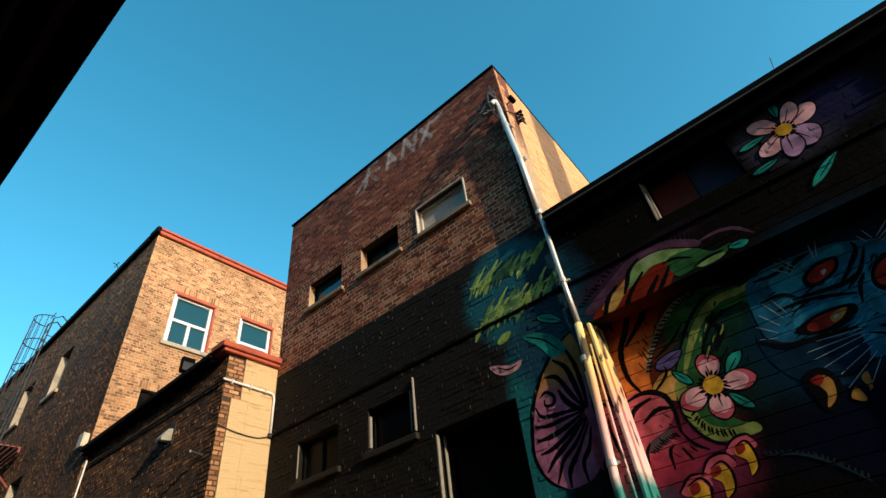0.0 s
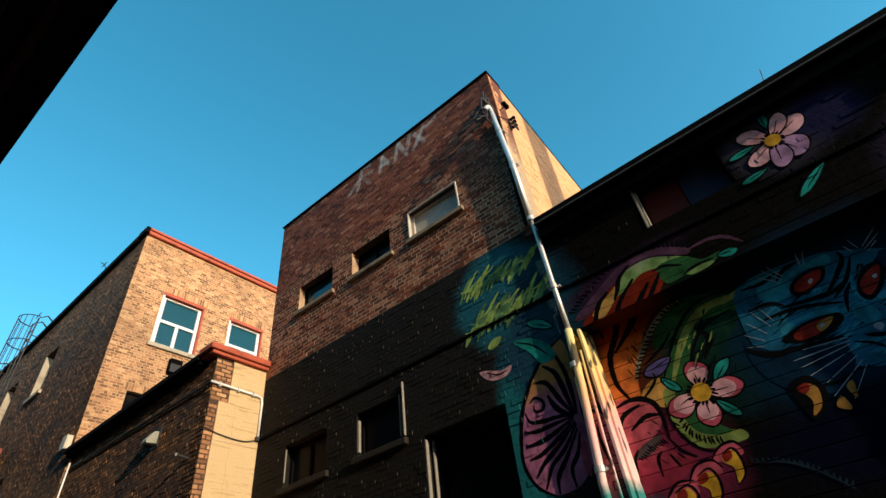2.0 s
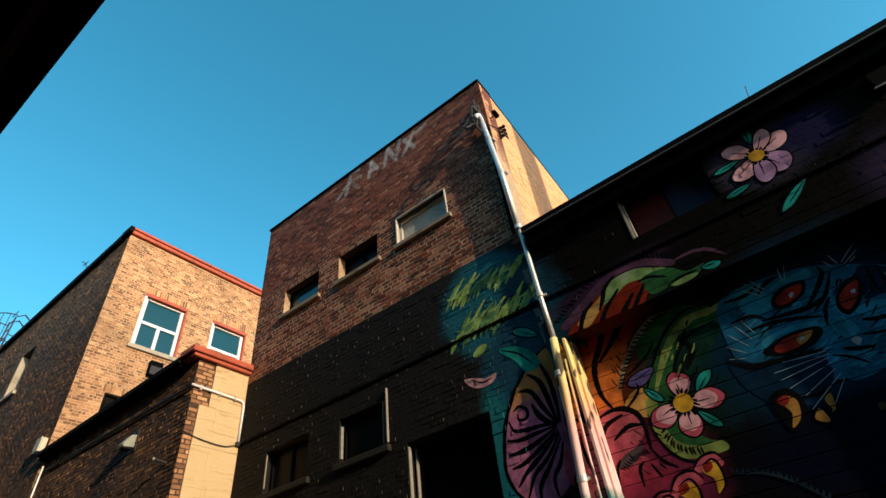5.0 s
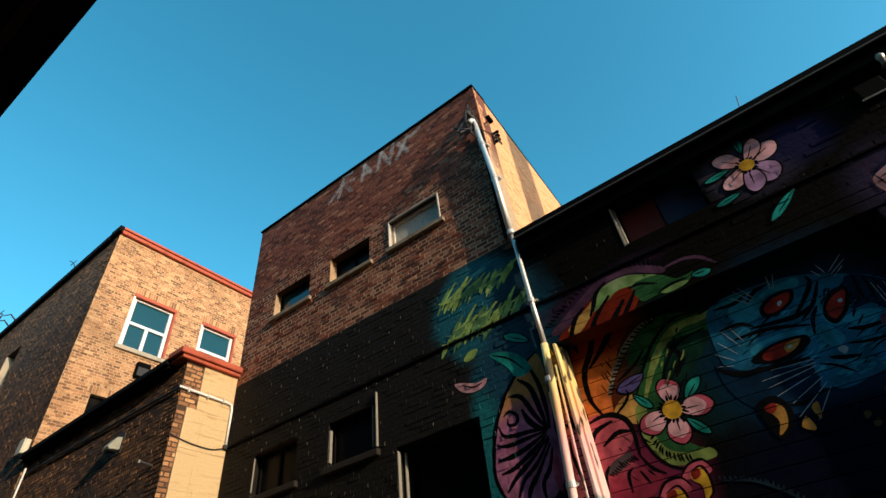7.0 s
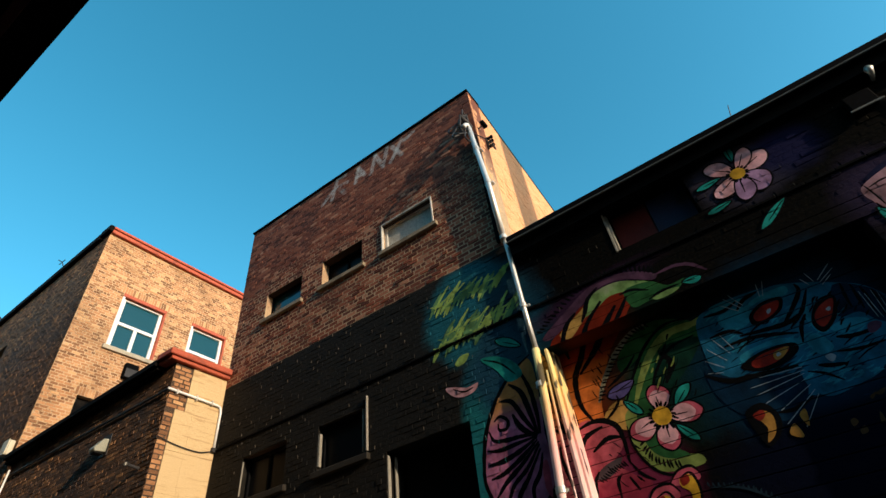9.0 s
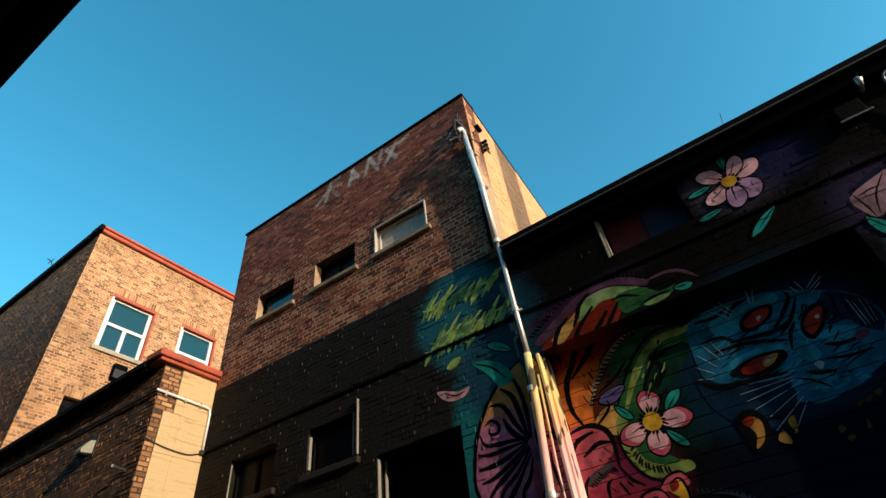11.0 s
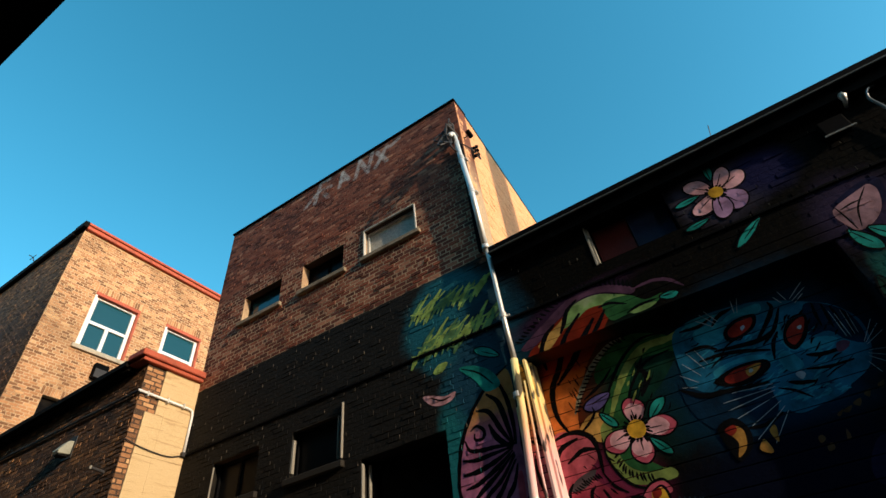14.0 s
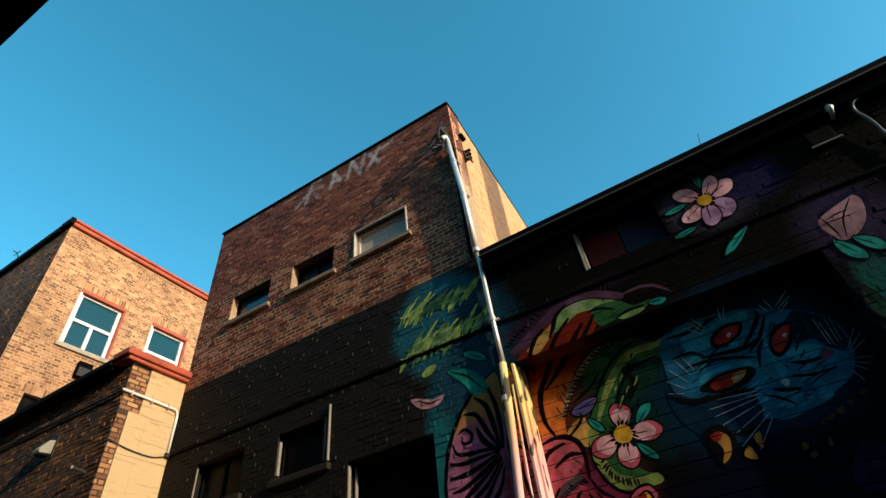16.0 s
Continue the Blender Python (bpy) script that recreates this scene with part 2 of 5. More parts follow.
def curve_through(points, n=6):
    """Catmull-Rom points through a few knots."""
    p = [Vector(q) for q in points]
    p = [p[0] * 2 - p[1], *p, p[-1] * 2 - p[-2]]
    out = []
    for a, b, c, d in zip(p, p[1:], p[2:], p[3:]):
        for k in range(n):
            t = k / n
            out.append(0.5 * ((2 * b) + (c - a) * t + (2 * a - 5 * b + 4 * c - d) * t * t + (3 * b - a - 3 * c + d) * t ** 3))
    return out + [p[-2]]


class Face:
    """A wall's outer face: (u, v) metres on it to the world."""

    def __init__(self, origin, u, n):
        self.o, self.u, self.n = Vector(origin), Vector(u), Vector(n)

    def at(self, u, v, d=0.0):
        return self.o + self.u * u + Vector((0, 0, v)) + self.n * d


def wall_slab(name, face, width, height, holes, thick, material, parent, base=0.0):
    """A wall with real openings; only its outer skin and the reveals are faces."""
    us = sorted({0.0, width, *[h[0] for h in holes], *[h[1] for h in holes]})
    vs = sorted({base, height, *[h[2] for h in holes], *[h[3] for h in holes]})
    us = [u for u in us if 0 <= u <= width]
    vs = [v for v in vs if base <= v <= height]

    def solid(i, j):
        if not (0 <= i < len(us) - 1 and 0 <= j < len(vs) - 1):
            return False
        u, v = (us[i] + us[i + 1]) / 2, (vs[j] + vs[j + 1]) / 2
        return not any(a < u < b and c < v < d for a, b, c, d in holes)

    bm = bmesh.new()

    def quad(*p):
        bm.faces.new([bm.verts.new(face.at(*q)) for q in p])

    for i in range(len(us) - 1):
        for j in range(len(vs) - 1):
            if not solid(i, j):
                continue
            a, b, c, d = us[i], us[i + 1], vs[j], vs[j + 1]
            quad((a, c, 0), (b, c, 0), (b, d, 0), (a, d, 0))
            quad((a, c, -thick), (a, d, -thick), (b, d, -thick), (b, c, -thick))
            if not solid(i - 1, j):
                quad((a, c, 0), (a, d, 0), (a, d, -thick), (a, c, -thick))
            if not solid(i + 1, j):
                quad((b, c, 0), (b, c, -thick), (b, d, -thick), (b, d, 0))
            if not solid(i, j - 1):
                quad((a, c, 0), (a, c, -thick), (b, c, -thick), (b, c, 0))
            if not solid(i, j + 1):
                quad((a, d, 0), (b, d, 0), (b, d, -thick), (a, d, -thick))
    bmesh.ops.remove_doubles(bm, verts=bm.verts, dist=1e-5)
    return part(name, bm, material, parent)


def lay_bricks(face, width, height, holes, length, course, joint, proud, rough, base=0.0, seed=1, soldier=(), jut=(0.2, 0.005)):
    """Running bond: a list of (u0, u1, v0, v1, proud) pieces, cut at the openings."""
    rng = random.Random(seed)
    out = []
    for j in range(int((height - base) / course)):
        v0, v1 = base + j * course + joint / 2, base + (j + 1) * course - joint / 2
        vm = (v0 + v1) / 2
        spans, cuts = [], sorted((max(0, a), min(width, b)) for a, b, c, d in (*holes, *soldier) if c < vm < d)
        u = 0.0
        for a, b in cuts:
            if a > u:
                spans.append((u, a))
            u = max(u, b)
        if u < width:
            spans.append((u, width))
        header = j % 6 == 5
        ln = length / 2 if header else length
        off = (length / 2 if j % 2 else 0) * (0.5 if header else 1) + rng.uniform(-0.008, 0.008)
        for a, b in spans:
            k = math.floor((a - off) / ln)
            while off + k * ln < b:
                u0, u1 = max(a, off + k * ln + joint / 2), min(b, off + (k + 1) * ln - joint / 2)
                k += 1
                if u1 - u0 > 0.03:
                    out.append((u0 + rng.uniform(0, 0.003), u1 - rng.uniform(0, 0.003), v0 + rng.uniform(-0.002, 0.002), v1 + rng.uniform(-0.002, 0.002), proud + rng.uniform(-rough, rough) + (rng.uniform(0.4, 1.0) * jut[1] if rng.random() < jut[0] else 0)))
    for a, b, c, d in soldier:
        n = max(1, round((b - a) / course))
        for k in range(n):
            out.append((a + (b - a) * k / n + joint / 2, a + (b - a) * (k + 1) / n - joint / 2, c + joint / 2, d - joint / 2, proud + 0.002))
    return out


BOX = ((0, 3, 2, 1), (4, 5, 6, 7), (0, 1, 5, 4), (1, 2, 6, 5), (2, 3, 7, 6), (3, 0, 4, 7))
LATER = []


def brick_box(u0, u1, v0, v1, d, c=0.003):
    low = [(u0, v0, -0.004), (u1, v0, -0.004), (u1, v1, -0.004), (u0, v1, -0.004)]
    return low + [(u0 + c, v0 + c, d), (u1 - c, v0 + c, d), (u1 - c, v1 - c, d), (u0 + c, v1 - c, d)]


def build_bricks(face, bricks, material, parent, near, name="brick"):
    """The near ones as single parts on shared meshes, the rest joined."""
    LATER.append((face, bricks, material, parent, near, name))


def build_bricks_now(face, bricks, material, parent, near, name):
    single, rest = [], []
    full = max(b[1] - b[0] for b in bricks)
    for b in bricks:
        inside = near[0] < (b[0] + b[1]) / 2 < near[1] and near[2] < (b[2] + b[3]) / 2 < near[3]
        (single if inside and len(single) < 300 and b[1] - b[0] > full * 0.9 else rest).append(b)
    turn = Matrix((face.u, Vector((0, 0, 1)), face.n)).transposed().to_4x4()
    shapes = []
    if single:
        w, h = np.mean([b[1] - b[0] for b in single]), np.mean([b[3] - b[2] for b in single])
        for k in range(4):
            c = 0.002 + 0.001 * k
            vs = [(x - w / 2, y - h / 2, z) for x, y, z in brick_box(0, w, 0, h, 0.0, c)]
            shapes.append(mesh_of(name, [(x, y, z - (0.012 if z < 0 else 0)) for x, y, z in vs], BOX, material))
    for i, (u0, u1, v0, v1, d) in enumerate(single):
        ob = new(name, shapes[i % 4])
        ob.parent = parent
        ob.matrix_basis = Matrix.Translation(face.at((u0 + u1) / 2, (v0 + v1) / 2, d) - Vector(parent.location)) @ turn
    verts, faces = [], []
    for b in rest:
        k = len(verts)
        verts += [face.at(*p) - Vector(parent.location) for p in brick_box(*b)]
        faces += [[k + i for i in q] for q in BOX]
    if verts:
        ob = new(name + "work", mesh_of(name + "work", verts, faces, material))
        ob.parent = parent
        tagged(ob, kind="stuff")


def snap(z, base, course):
    """The nearest bed joint."""
    return base + round((z - base) / course) * course


# ---------------------------------------------------------------- setting: ground
ground = thing("ground", "dark worn asphalt of a narrow alley", "ground", kind="structure")
part("ground_sheet", box(-400, 400, -400, 400, -0.3, 0.0), M_ASPHALT, ground)

FX = 4.2            # plane of the long facade
NORTH = (0, -1, 0)
# ---------------------------------------------------------------- tall red brick house
main_house = thing("brick_house", "three-storey red brick house, lower half painted black", "house", at=(FX, 4.0, 0))
MY0, MY1, MH = 1.617, 6.535, 8.56
BC = 0.061          # brick course
front = Face((FX, MY1, 0), (0, -1, 0), (-1, 0, 0))
WZ0, WZ1, VZ0, VZ1 = (snap(z, 0, BC) for z in (6.30, 6.80, 3.62, 4.15))
UPPER = [(5.04, 5.85), (3.79, 4.59), (2.52, 3.40)]
LOWER = [(5.03, 5.86), (3.74, 4.48)]
holes = [(MY1 - b, MY1 - a, WZ0, WZ1) for a, b in UPPER] + [(MY1 - b, MY1 - a, VZ0, VZ1) for a, b in LOWER] + [(MY1 - 3.45, MY1 - 2.40, 0.0, snap(3.53, 0, BC))]
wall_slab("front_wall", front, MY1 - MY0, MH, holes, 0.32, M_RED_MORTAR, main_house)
BARE = 88 * BC        # above this the brick is bare, below it is painted
F_BRICKS = lay_bricks(front, MY1 - MY0, MH - 0.01, holes, 0.165, BC, 0.009, 0.0014, 0.0010, base=BARE, seed=3, jut=(0.22, 0.006))
F_BRICKS += lay_bricks(front, MY1 - MY0, BARE, holes, 0.165, BC, 0.007, 0.0014, 0.0007, seed=13, jut=(0.30, 0.006))
build_bricks(front, F_BRICKS, M_RED, main_house, (1.8, 4.6, 5.3, 6.9))
ASKEW = Vector((1, 0.032, 0)).normalized()       # the side wall is not quite square to the front
side = Face((FX + 0.012, MY0, 0), ASKEW, (ASKEW.y, -ASKEW.x, 0))
wall_slab("side_wall", side, 7.98, MH, [], 0.3, M_PEACH, main_house, base=0.0)
S_BRICKS = lay_bricks(side, 4.6, MH - 0.01, [], 0.165, BC, 0.008, 0.0015, 0.0006, base=5.4, seed=4)
build_bricks(side, S_BRICKS, M_PEACH, main_house, (0.1, 2.4, 6.0, 7.2))
part("rear_wall", box(FX + 7.7, FX + 8.0, MY0 + 0.56, MY1, 0, MH), M_DUSK, main_house)
part("far_side_wall", box(FX + 0.32, FX + 7.7, MY1 - 0.3, MY1, 0, MH), M_DUSK, main_house)
part("roof", box(FX + 0.32, FX + 7.7, MY0 + 0.5, MY1 - 0.3, MH - 0.35, MH - 0.2), M_ROOF, main_house)
part("parapet_cap", box(FX - 0.035, FX + 0.34, MY0 - 0.015, MY1 + 0.02, MH, MH + 0.035, 0.008), M_TAR, main_house, "black metal parapet cap")
cap = bmesh.new()
box_in(cap, 0.342, 8.0, -0.3, 0.012, MH, MH + 0.035, 0.008)
for v in cap.verts:
    v.co = side.at(v.co.x, v.co.z, v.co.y)
part("parapet_cap", cap, M_TAR, main_house, "black metal parapet cap")
for k in range(24):
    y0 = MY0 + (MY1 - MY0) * k / 24
    part("ledge_brick", box(FX - 0.024, FX + 0.02, y0 + 0.003, y0 + (MY1 - MY0) / 24 - 0.003, 4.405, 4.435, 0.005), M_BLACK, main_house)


def sash_window(owner, y0, y1, z0, z1, deep, frame_mat, pane_mat, sill_mat, blind=False, bars=1, wide=0.05):
    """A small window set back in the facade, with frame, pane and stone sill."""
    w = thing("window", "", "")
    w.parent = owner
    w.location = Vector((FX, (y0 + y1) / 2, z0)) - Vector(owner.location)
    x = FX + deep
    for a, b, c, d in ((y0, y0 + wide, z0, z1), (y1 - wide, y1, z0, z1), (y0 + wide, y1 - wide, z1 - wide, z1), (y0 + wide, y1 - wide, z0, z0 + wide)):
        part("frame", box(x - 0.03, x + 0.04, a, b, c, d, 0.004), frame_mat, w)
    part("pane", box(x, x + 0.012, y0 + wide, y1 - wide, z0 + wide, z1 - wide), pane_mat, w)
    for k in range(bars - 1):
        ym = y0 + (y1 - y0) * (k + 1) / bars
        part("mullion", box(x - 0.02, x - 0.001, ym - 0.018, ym + 0.018, z0 + wide, z1 - wide), frame_mat, w)
    part("sill", box(FX - 0.055, FX + deep, y0 - 0.07, y1 + 0.05, z0 - 0.075, z0 - 0.002, 0.008), sill_mat, w, "chipped stone sill")
    # dark plates put the reveal's shade into colour, near jamb and top
    part("lining", box(FX + 0.004, x - 0.031, y0 + 0.0005, y0 + 0.006, z0, z1 - 0.006), M_SHADED_REVEAL, w)
    part("lining", box(FX + 0.004, x - 0.031, y0 + 0.0005, y1 - 0.004, z1 - 0.006, z1 - 0.0005), M_SHADED_REVEAL, w)
    jamb = Face((FX, y1, 0), (1, 0, 0), (0, -1, 0))
    build_bricks(jamb, lay_bricks(jamb, deep - 0.03, z1, [], 0.165, BC, 0.010, 0.0022, 0.001, base=z0, seed=round(y0 * 100)), M_RED, w, (9, 9, 9, 9))
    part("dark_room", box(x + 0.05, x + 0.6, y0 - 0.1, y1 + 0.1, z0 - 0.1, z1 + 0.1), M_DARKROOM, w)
    return w


# dark brown that stands for shade inside the window reveals
M_SHADED_REVEAL = speckled("shaded_reveal", (0.05, 0.03, 0.022), 0.9)
M_DARKSILL = speckled("black_painted_stone", (0.022, 0.017, 0.011), 0.8, amount=0.5)
M_SILL = speckled("sooty_limestone", (0.27, 0.21, 0.14), 0.9, amount=0.4, dirty=0.5)
sash_window(main_house, *UPPER[0], WZ0, WZ1, 0.14, M_BLACK, M_GLASS, M_SILL, wide=0.03)
sash_window(main_house, *UPPER[1], WZ0, WZ1, 0.16, M_BLACK, M_GLASS_DIRTY, M_SILL, bars=2, wide=0.035)
M_FRAME3 = speckled("silvered_wood", (0.52, 0.50, 0.45), 0.6, amount=0.25)
w3 = sash_window(main_house, *UPPER[2], WZ0, WZ1, 0.09, M_FRAME3, M_BLIND, M_SILL, wide=0.042)
for a, b, c, d in ((2.505, 2.527, WZ0, WZ1 + 0.03), (3.392, 3.412, WZ0, WZ1 + 0.03), (2.505, 3.412, WZ1 + 0.005, WZ1 + 0.026)):
    part("casing", box(FX - 0.02, FX + 0.03, a, b, c, d, 0.003), M_FRAME3, w3)
sash_window(main_house, *LOWER[0], VZ0, VZ1, 0.12, M_DOOR, M_GLASS_DIRTY, M_DARKSILL, bars=2)
w5 = sash_window(main_house, *LOWER[1], VZ0, VZ1, 0.1, M_DOOR, M_GLASS_DIRTY, M_DARKSILL, wide=0.04)
part("casing", box(FX - 0.035, FX - 0.004, 3.69, 3.706, 3.62, 4.25, 0.003), M_WOOD, w5, "bare wooden strip beside the window")
# pale strip stands for the sunlit far jamb of the first lower window
part("casing", box(FX + 0.0, FX + 0.02, 5.846, 5.856, 3.68, 4.10, 0.003), M_WOOD, w5)
part("casing", box(FX + 0.0, FX + 0.04, 4.448, 4.478, 3.66, 4.04, 0.003), M_WOOD, w5)
part("casing", box(FX - 0.004, FX + 0.03, 3.768, 3.786, 3.64, 4.126, 0.003), M_WOOD, w5)

part("casing", box(FX - 0.008, FX + 0.02, 3.764, 4.44, 4.128, 4.142, 0.003), M_DARKSILL, w5)

door = thing("door", "", "")
door.parent = main_house
door.location = Vector((FX, 2.9, 0)) - Vector(main_house.location)
part("leaf", box(FX + 0.24, FX + 0.29, 2.44, 3.37, 0.02, 3.5), M_DOOR, door, "black door set deep in its opening")
for y0, y1, a, b in ((3.405, 3.423, 0.09, 0.13), (3.43, 3.447, 0.0, 0.045)):
    part("jamb", box(FX + a, FX + b, y0, y1, 0.0, 3.50, 0.004), M_WOOD, door, "stepped grey wooden jamb")
part("jamb", box(FX + 0.1, FX + 0.25, 2.402, 2.44, 0.0, 3.52, 0.004), M_DOOR, door)

# ---------------------------------------------------------------- low black building with the mural
shop = thing("mural_building", "low black-painted brick building with a colourful mural", "building", at=(FX, -2.0, 0))
SH, SY = 5.21, -9.0
mural_face = Face((FX, MY0, 0), (0, -1, 0), (-1, 0, 0))
GY0, GY1, GH = -1.22, 1.456, 3.93
HZ0, HZ1 = snap(4.60, 1.5, BC), snap(5.12, 1.5, BC)
sholes = [(MY0 - GY1, MY0 - GY0, 0.0, GH), (MY0 - 0.50, MY0 + 0.31, HZ0, HZ1)]
wall_slab("front_wall", mural_face, MY0 - SY, SH, sholes, 0.32, M_MURAL, shop)
lintel_zone = (MY0 - GY1 - 0.12, MY0 - GY0 + 0.12, GH, GH + 0.27)
B_BRICKS = lay_bricks(mural_face, MY0 - SY, SH - 0.01, [*sholes, lintel_zone], 0.165, BC, 0.006, 0.0012, 0.0005, base=1.5, seed=5, jut=(0.18, 0.006))
build_bricks(mural_face, B_BRICKS, M_MURAL, shop, (0.2, 3.2, 4.45, 5.36))
part("rear_wall", box(FX + 7.6, FX + 7.9, SY, MY0 - 0.004, 0, SH), M_DUSK, shop)
part("far_side_wall", box(FX + 0.32, FX + 7.6, SY, SY + 0.3, 0, SH), M_DUSK, shop)


def pitched(bm):
    """The roof edge climbs gently along the alley."""
    for v in bm.verts:
        v.co.z += (MY0 - v.co.y) * 0.016
    return bm


part("roof", pitched(box(FX + 0.0, FX + 7.9, SY, MY0 - 0.006, SH + 0.002, SH + 0.09)), M_ROOF, shop)
part("fascia", pitched(box(FX - 0.16, FX - 0.003, SY, MY0 - 0.09, SH - 0.012, SH + 0.10, 0.01)), M_BLACK, shop, "black metal roof-edge fascia")
part("soffit", pitched(box(FX - 0.1, FX - 0.003, SY, MY0 - 0.09, SH - 0.13, SH - 0.016)), M_DOOR, shop)
part("gutter_lip", pitched(box(FX - 0.185, FX - 0.163, SY, MY0 - 0.09, SH - 0.014, SH + 0.008, 0.004)), speckled("dull_worn_metal", (0.075, 0.075, 0.07), 0.6, spec=0.15), shop, "thin worn metal drip edge")
BOARDS = []
RX = FX + 0.2
hb = 0.131
for k in range(30):
    BOARDS.append((0.004, GY1 - GY0 - 0.004, k * hb + 0.003, min((k + 1) * hb, GH) - 0.003, random.uniform(-0.002, 0.002)))
gate = thing("painted_gate", "wide boarded gateway covered by the bright mural", "gate", at=(RX, 0.1, 0))
for u0, u1, v0, v1, d in BOARDS:
    bm = bmesh.new()
    box_in(bm, RX - d, RX + 0.05, GY1 - u1, GY1 - u0, v0, v1, 0.003)
    part("board", bm, M_MURAL, gate)


def post_mat():
    """Bright bands of yellow, pink and teal with black brush stripes."""
    m = Mat("painted_post", 0.55, 0, 0.35)
    wob = (m.noise(6, 3) - 0.5) * 0.3
    col = m.ramp(((m.z + wob) - 2.2) * 0.5, [(0.0, (0.02, 0.22, 0.2)), (0.14, (0.02, 0.22, 0.2)), (0.2, (0.88, 0.60, 0.56)), (0.42, (0.86, 0.46, 0.42)), (0.56, (0.88, 0.50, 0.24)), (0.7, (0.90, 0.64, 0.24)), (0.9, (0.92, 0.74, 0.32))])
    slash = m.noise(1.0, 2, stretch=(6, 9, 3.2), turn=(0.6, 0, 0)).step(0.57, 0.61)
    col = m.mix(slash * 0.9, col, (0.01, 0.01, 0.01))
    col = m.mix(m.noise(60, 3).step(0.6, 0.8) * 0.4, col, (0.5, 0.4, 0.33))
    return m.done(col, m.noise(45, 3), 0.002)


M_POST = post_mat()
LINTEL = [(0.0, GY1 - GY0 + 0.24, GH + 0.004 + k * 0.088, GH + (k + 1) * 0.088, 0.014) for k in range(3)]
for u0, u1, v0, v1, d in LINTEL:
    part("lintel_board", box(FX - d, FX + 0.04, GY0 - 0.12, GY1 + 0.12, v0, v1, 0.003), M_MURAL, gate)
part("frame_post", box(FX - 0.03, FX + 0.05, GY1 - 0.012, GY1 + 0.018, 0, GH - 0.002, 0.005), M_POST, gate, "sunlit yellow and pink painted post")
part("frame_post", box(FX + 0.055, FX + 0.195, GY1 - 0.034, GY1 - 0.003, 0, GH - 0.012, 0.005), M_POST, gate, "sunlit yellow and pink painted post")
for k in range(34):
    y0 = -6 + (MY0 + 6) * k / 34
    part("ledge_brick", box(FX - 0.022, FX + 0.02, y0 + 0.003, y0 + (MY0 + 6) / 34 - 0.003, 4.405, 4.435, 0.005), M_BLACK, shop)
hatch = thing("boarded_window", "", "")
hatch.parent = shop
hatch.location = Vector((FX, 0.1, 4.6)) - Vector(shop.location)
M_PANEL_RED = speckled("dull_red_panel", (0.10, 0.012, 0.010), 0.7)
M_PANEL_BLUE = speckled("dull_blue_panel", (0.010, 0.022, 0.06), 0.7)
part("panel", box(FX + 0.13, FX + 0.16, 0.1, 0.46, 4.62, 5.1), M_PANEL_RED, hatch, "dull red painted panel")
part("panel", box(FX + 0.12, FX + 0.15, -0.29, 0.09, 4.62, 5.1), M_PANEL_BLUE, hatch, "dull blue painted panel")
part("jamb", box(FX + 0.03, FX + 0.09, 0.475, 0.498, 4.602, 5.118, 0.003), M_WOOD, hatch, "worn grey wooden jamb")
part("jamb", box(FX - 0.01, FX + 0.01, 0.495, 0.515, 4.60, 5.12, 0.003), M_WOOD, hatch, "worn grey wooden jamb")

def falling(bm, y0, drop, slope):
    """An eave board that sags away from the corner."""
    for v in bm.verts:
        v.co.z -= drop + slope * (v.co.y - y0)
    return bm


# ---------------------------------------------------------------- low brick annex with concrete end wall
annex = thing("brick_annex", "low brown brick annex with a sunlit concrete end wall", "building", at=(3.36, 8.8, 0))
AX, AY1, AH = 3.36, 11.19, 5.50
long_low = Face((AX, AY1, 0), (0, -1, 0), (-1, 0, 0))
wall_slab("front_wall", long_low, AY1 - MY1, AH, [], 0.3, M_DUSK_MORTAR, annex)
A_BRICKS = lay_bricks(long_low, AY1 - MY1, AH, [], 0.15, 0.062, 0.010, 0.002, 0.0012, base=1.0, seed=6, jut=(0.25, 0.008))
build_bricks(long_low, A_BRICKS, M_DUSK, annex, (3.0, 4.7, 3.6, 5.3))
end_low = Face((AX, MY1, 0), (1, 0, 0), (0, -1, 0))
PIER_STEP = snap(4.87, 1.0, 0.062)       # the brick pier is wider above this
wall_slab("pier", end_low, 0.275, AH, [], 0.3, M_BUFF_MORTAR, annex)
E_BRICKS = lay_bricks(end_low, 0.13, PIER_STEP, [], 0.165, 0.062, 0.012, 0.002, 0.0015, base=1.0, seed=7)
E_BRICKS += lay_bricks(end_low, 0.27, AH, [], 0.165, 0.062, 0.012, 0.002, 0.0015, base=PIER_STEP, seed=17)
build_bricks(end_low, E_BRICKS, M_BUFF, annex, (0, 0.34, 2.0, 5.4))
levels = [0, 0.55, 1.1, 1.65, 2.2, 2.75, 3.3, 3.78, 4.3, PIER_STEP, 5.12, AH]
for k, (z0, z1) in enumerate(zip(levels, levels[1:])):
    x_pier = AX + (0.277 if z0 >= PIER_STEP else 0.136)
    for x0, x1 in ((x_pier, AX + 0.40), (AX + 0.40, FX - 0.004)):
        part("concrete_panel", box(x0 + 0.0005, x1, MY1 - 0.012 + 0.002 * ((k + int(x0 * 10)) % 3), MY1 + 0.28, z0 + 0.0005, z1 - 0.0005, 0.0015), M_CONCRETE, annex)
part("roof", box(AX + 0.1, FX + 4, MY1 + 0.3, AY1, AH - 0.1, AH + 0.02), M_ROOF, annex)
part("coping", box(AX - 0.17, FX - 0.002, MY1 - 0.11, MY1 + 0.25, AH + 0.052, AH + 0.145, 0.01), M_RUST, annex, "red painted metal coping")
part("coping", box(AX - 0.12, FX - 0.002, MY1 - 0.07, MY1 + 0.25, AH + 0.0, AH + 0.05, 0.006), M_RUST, annex, "red painted metal coping")
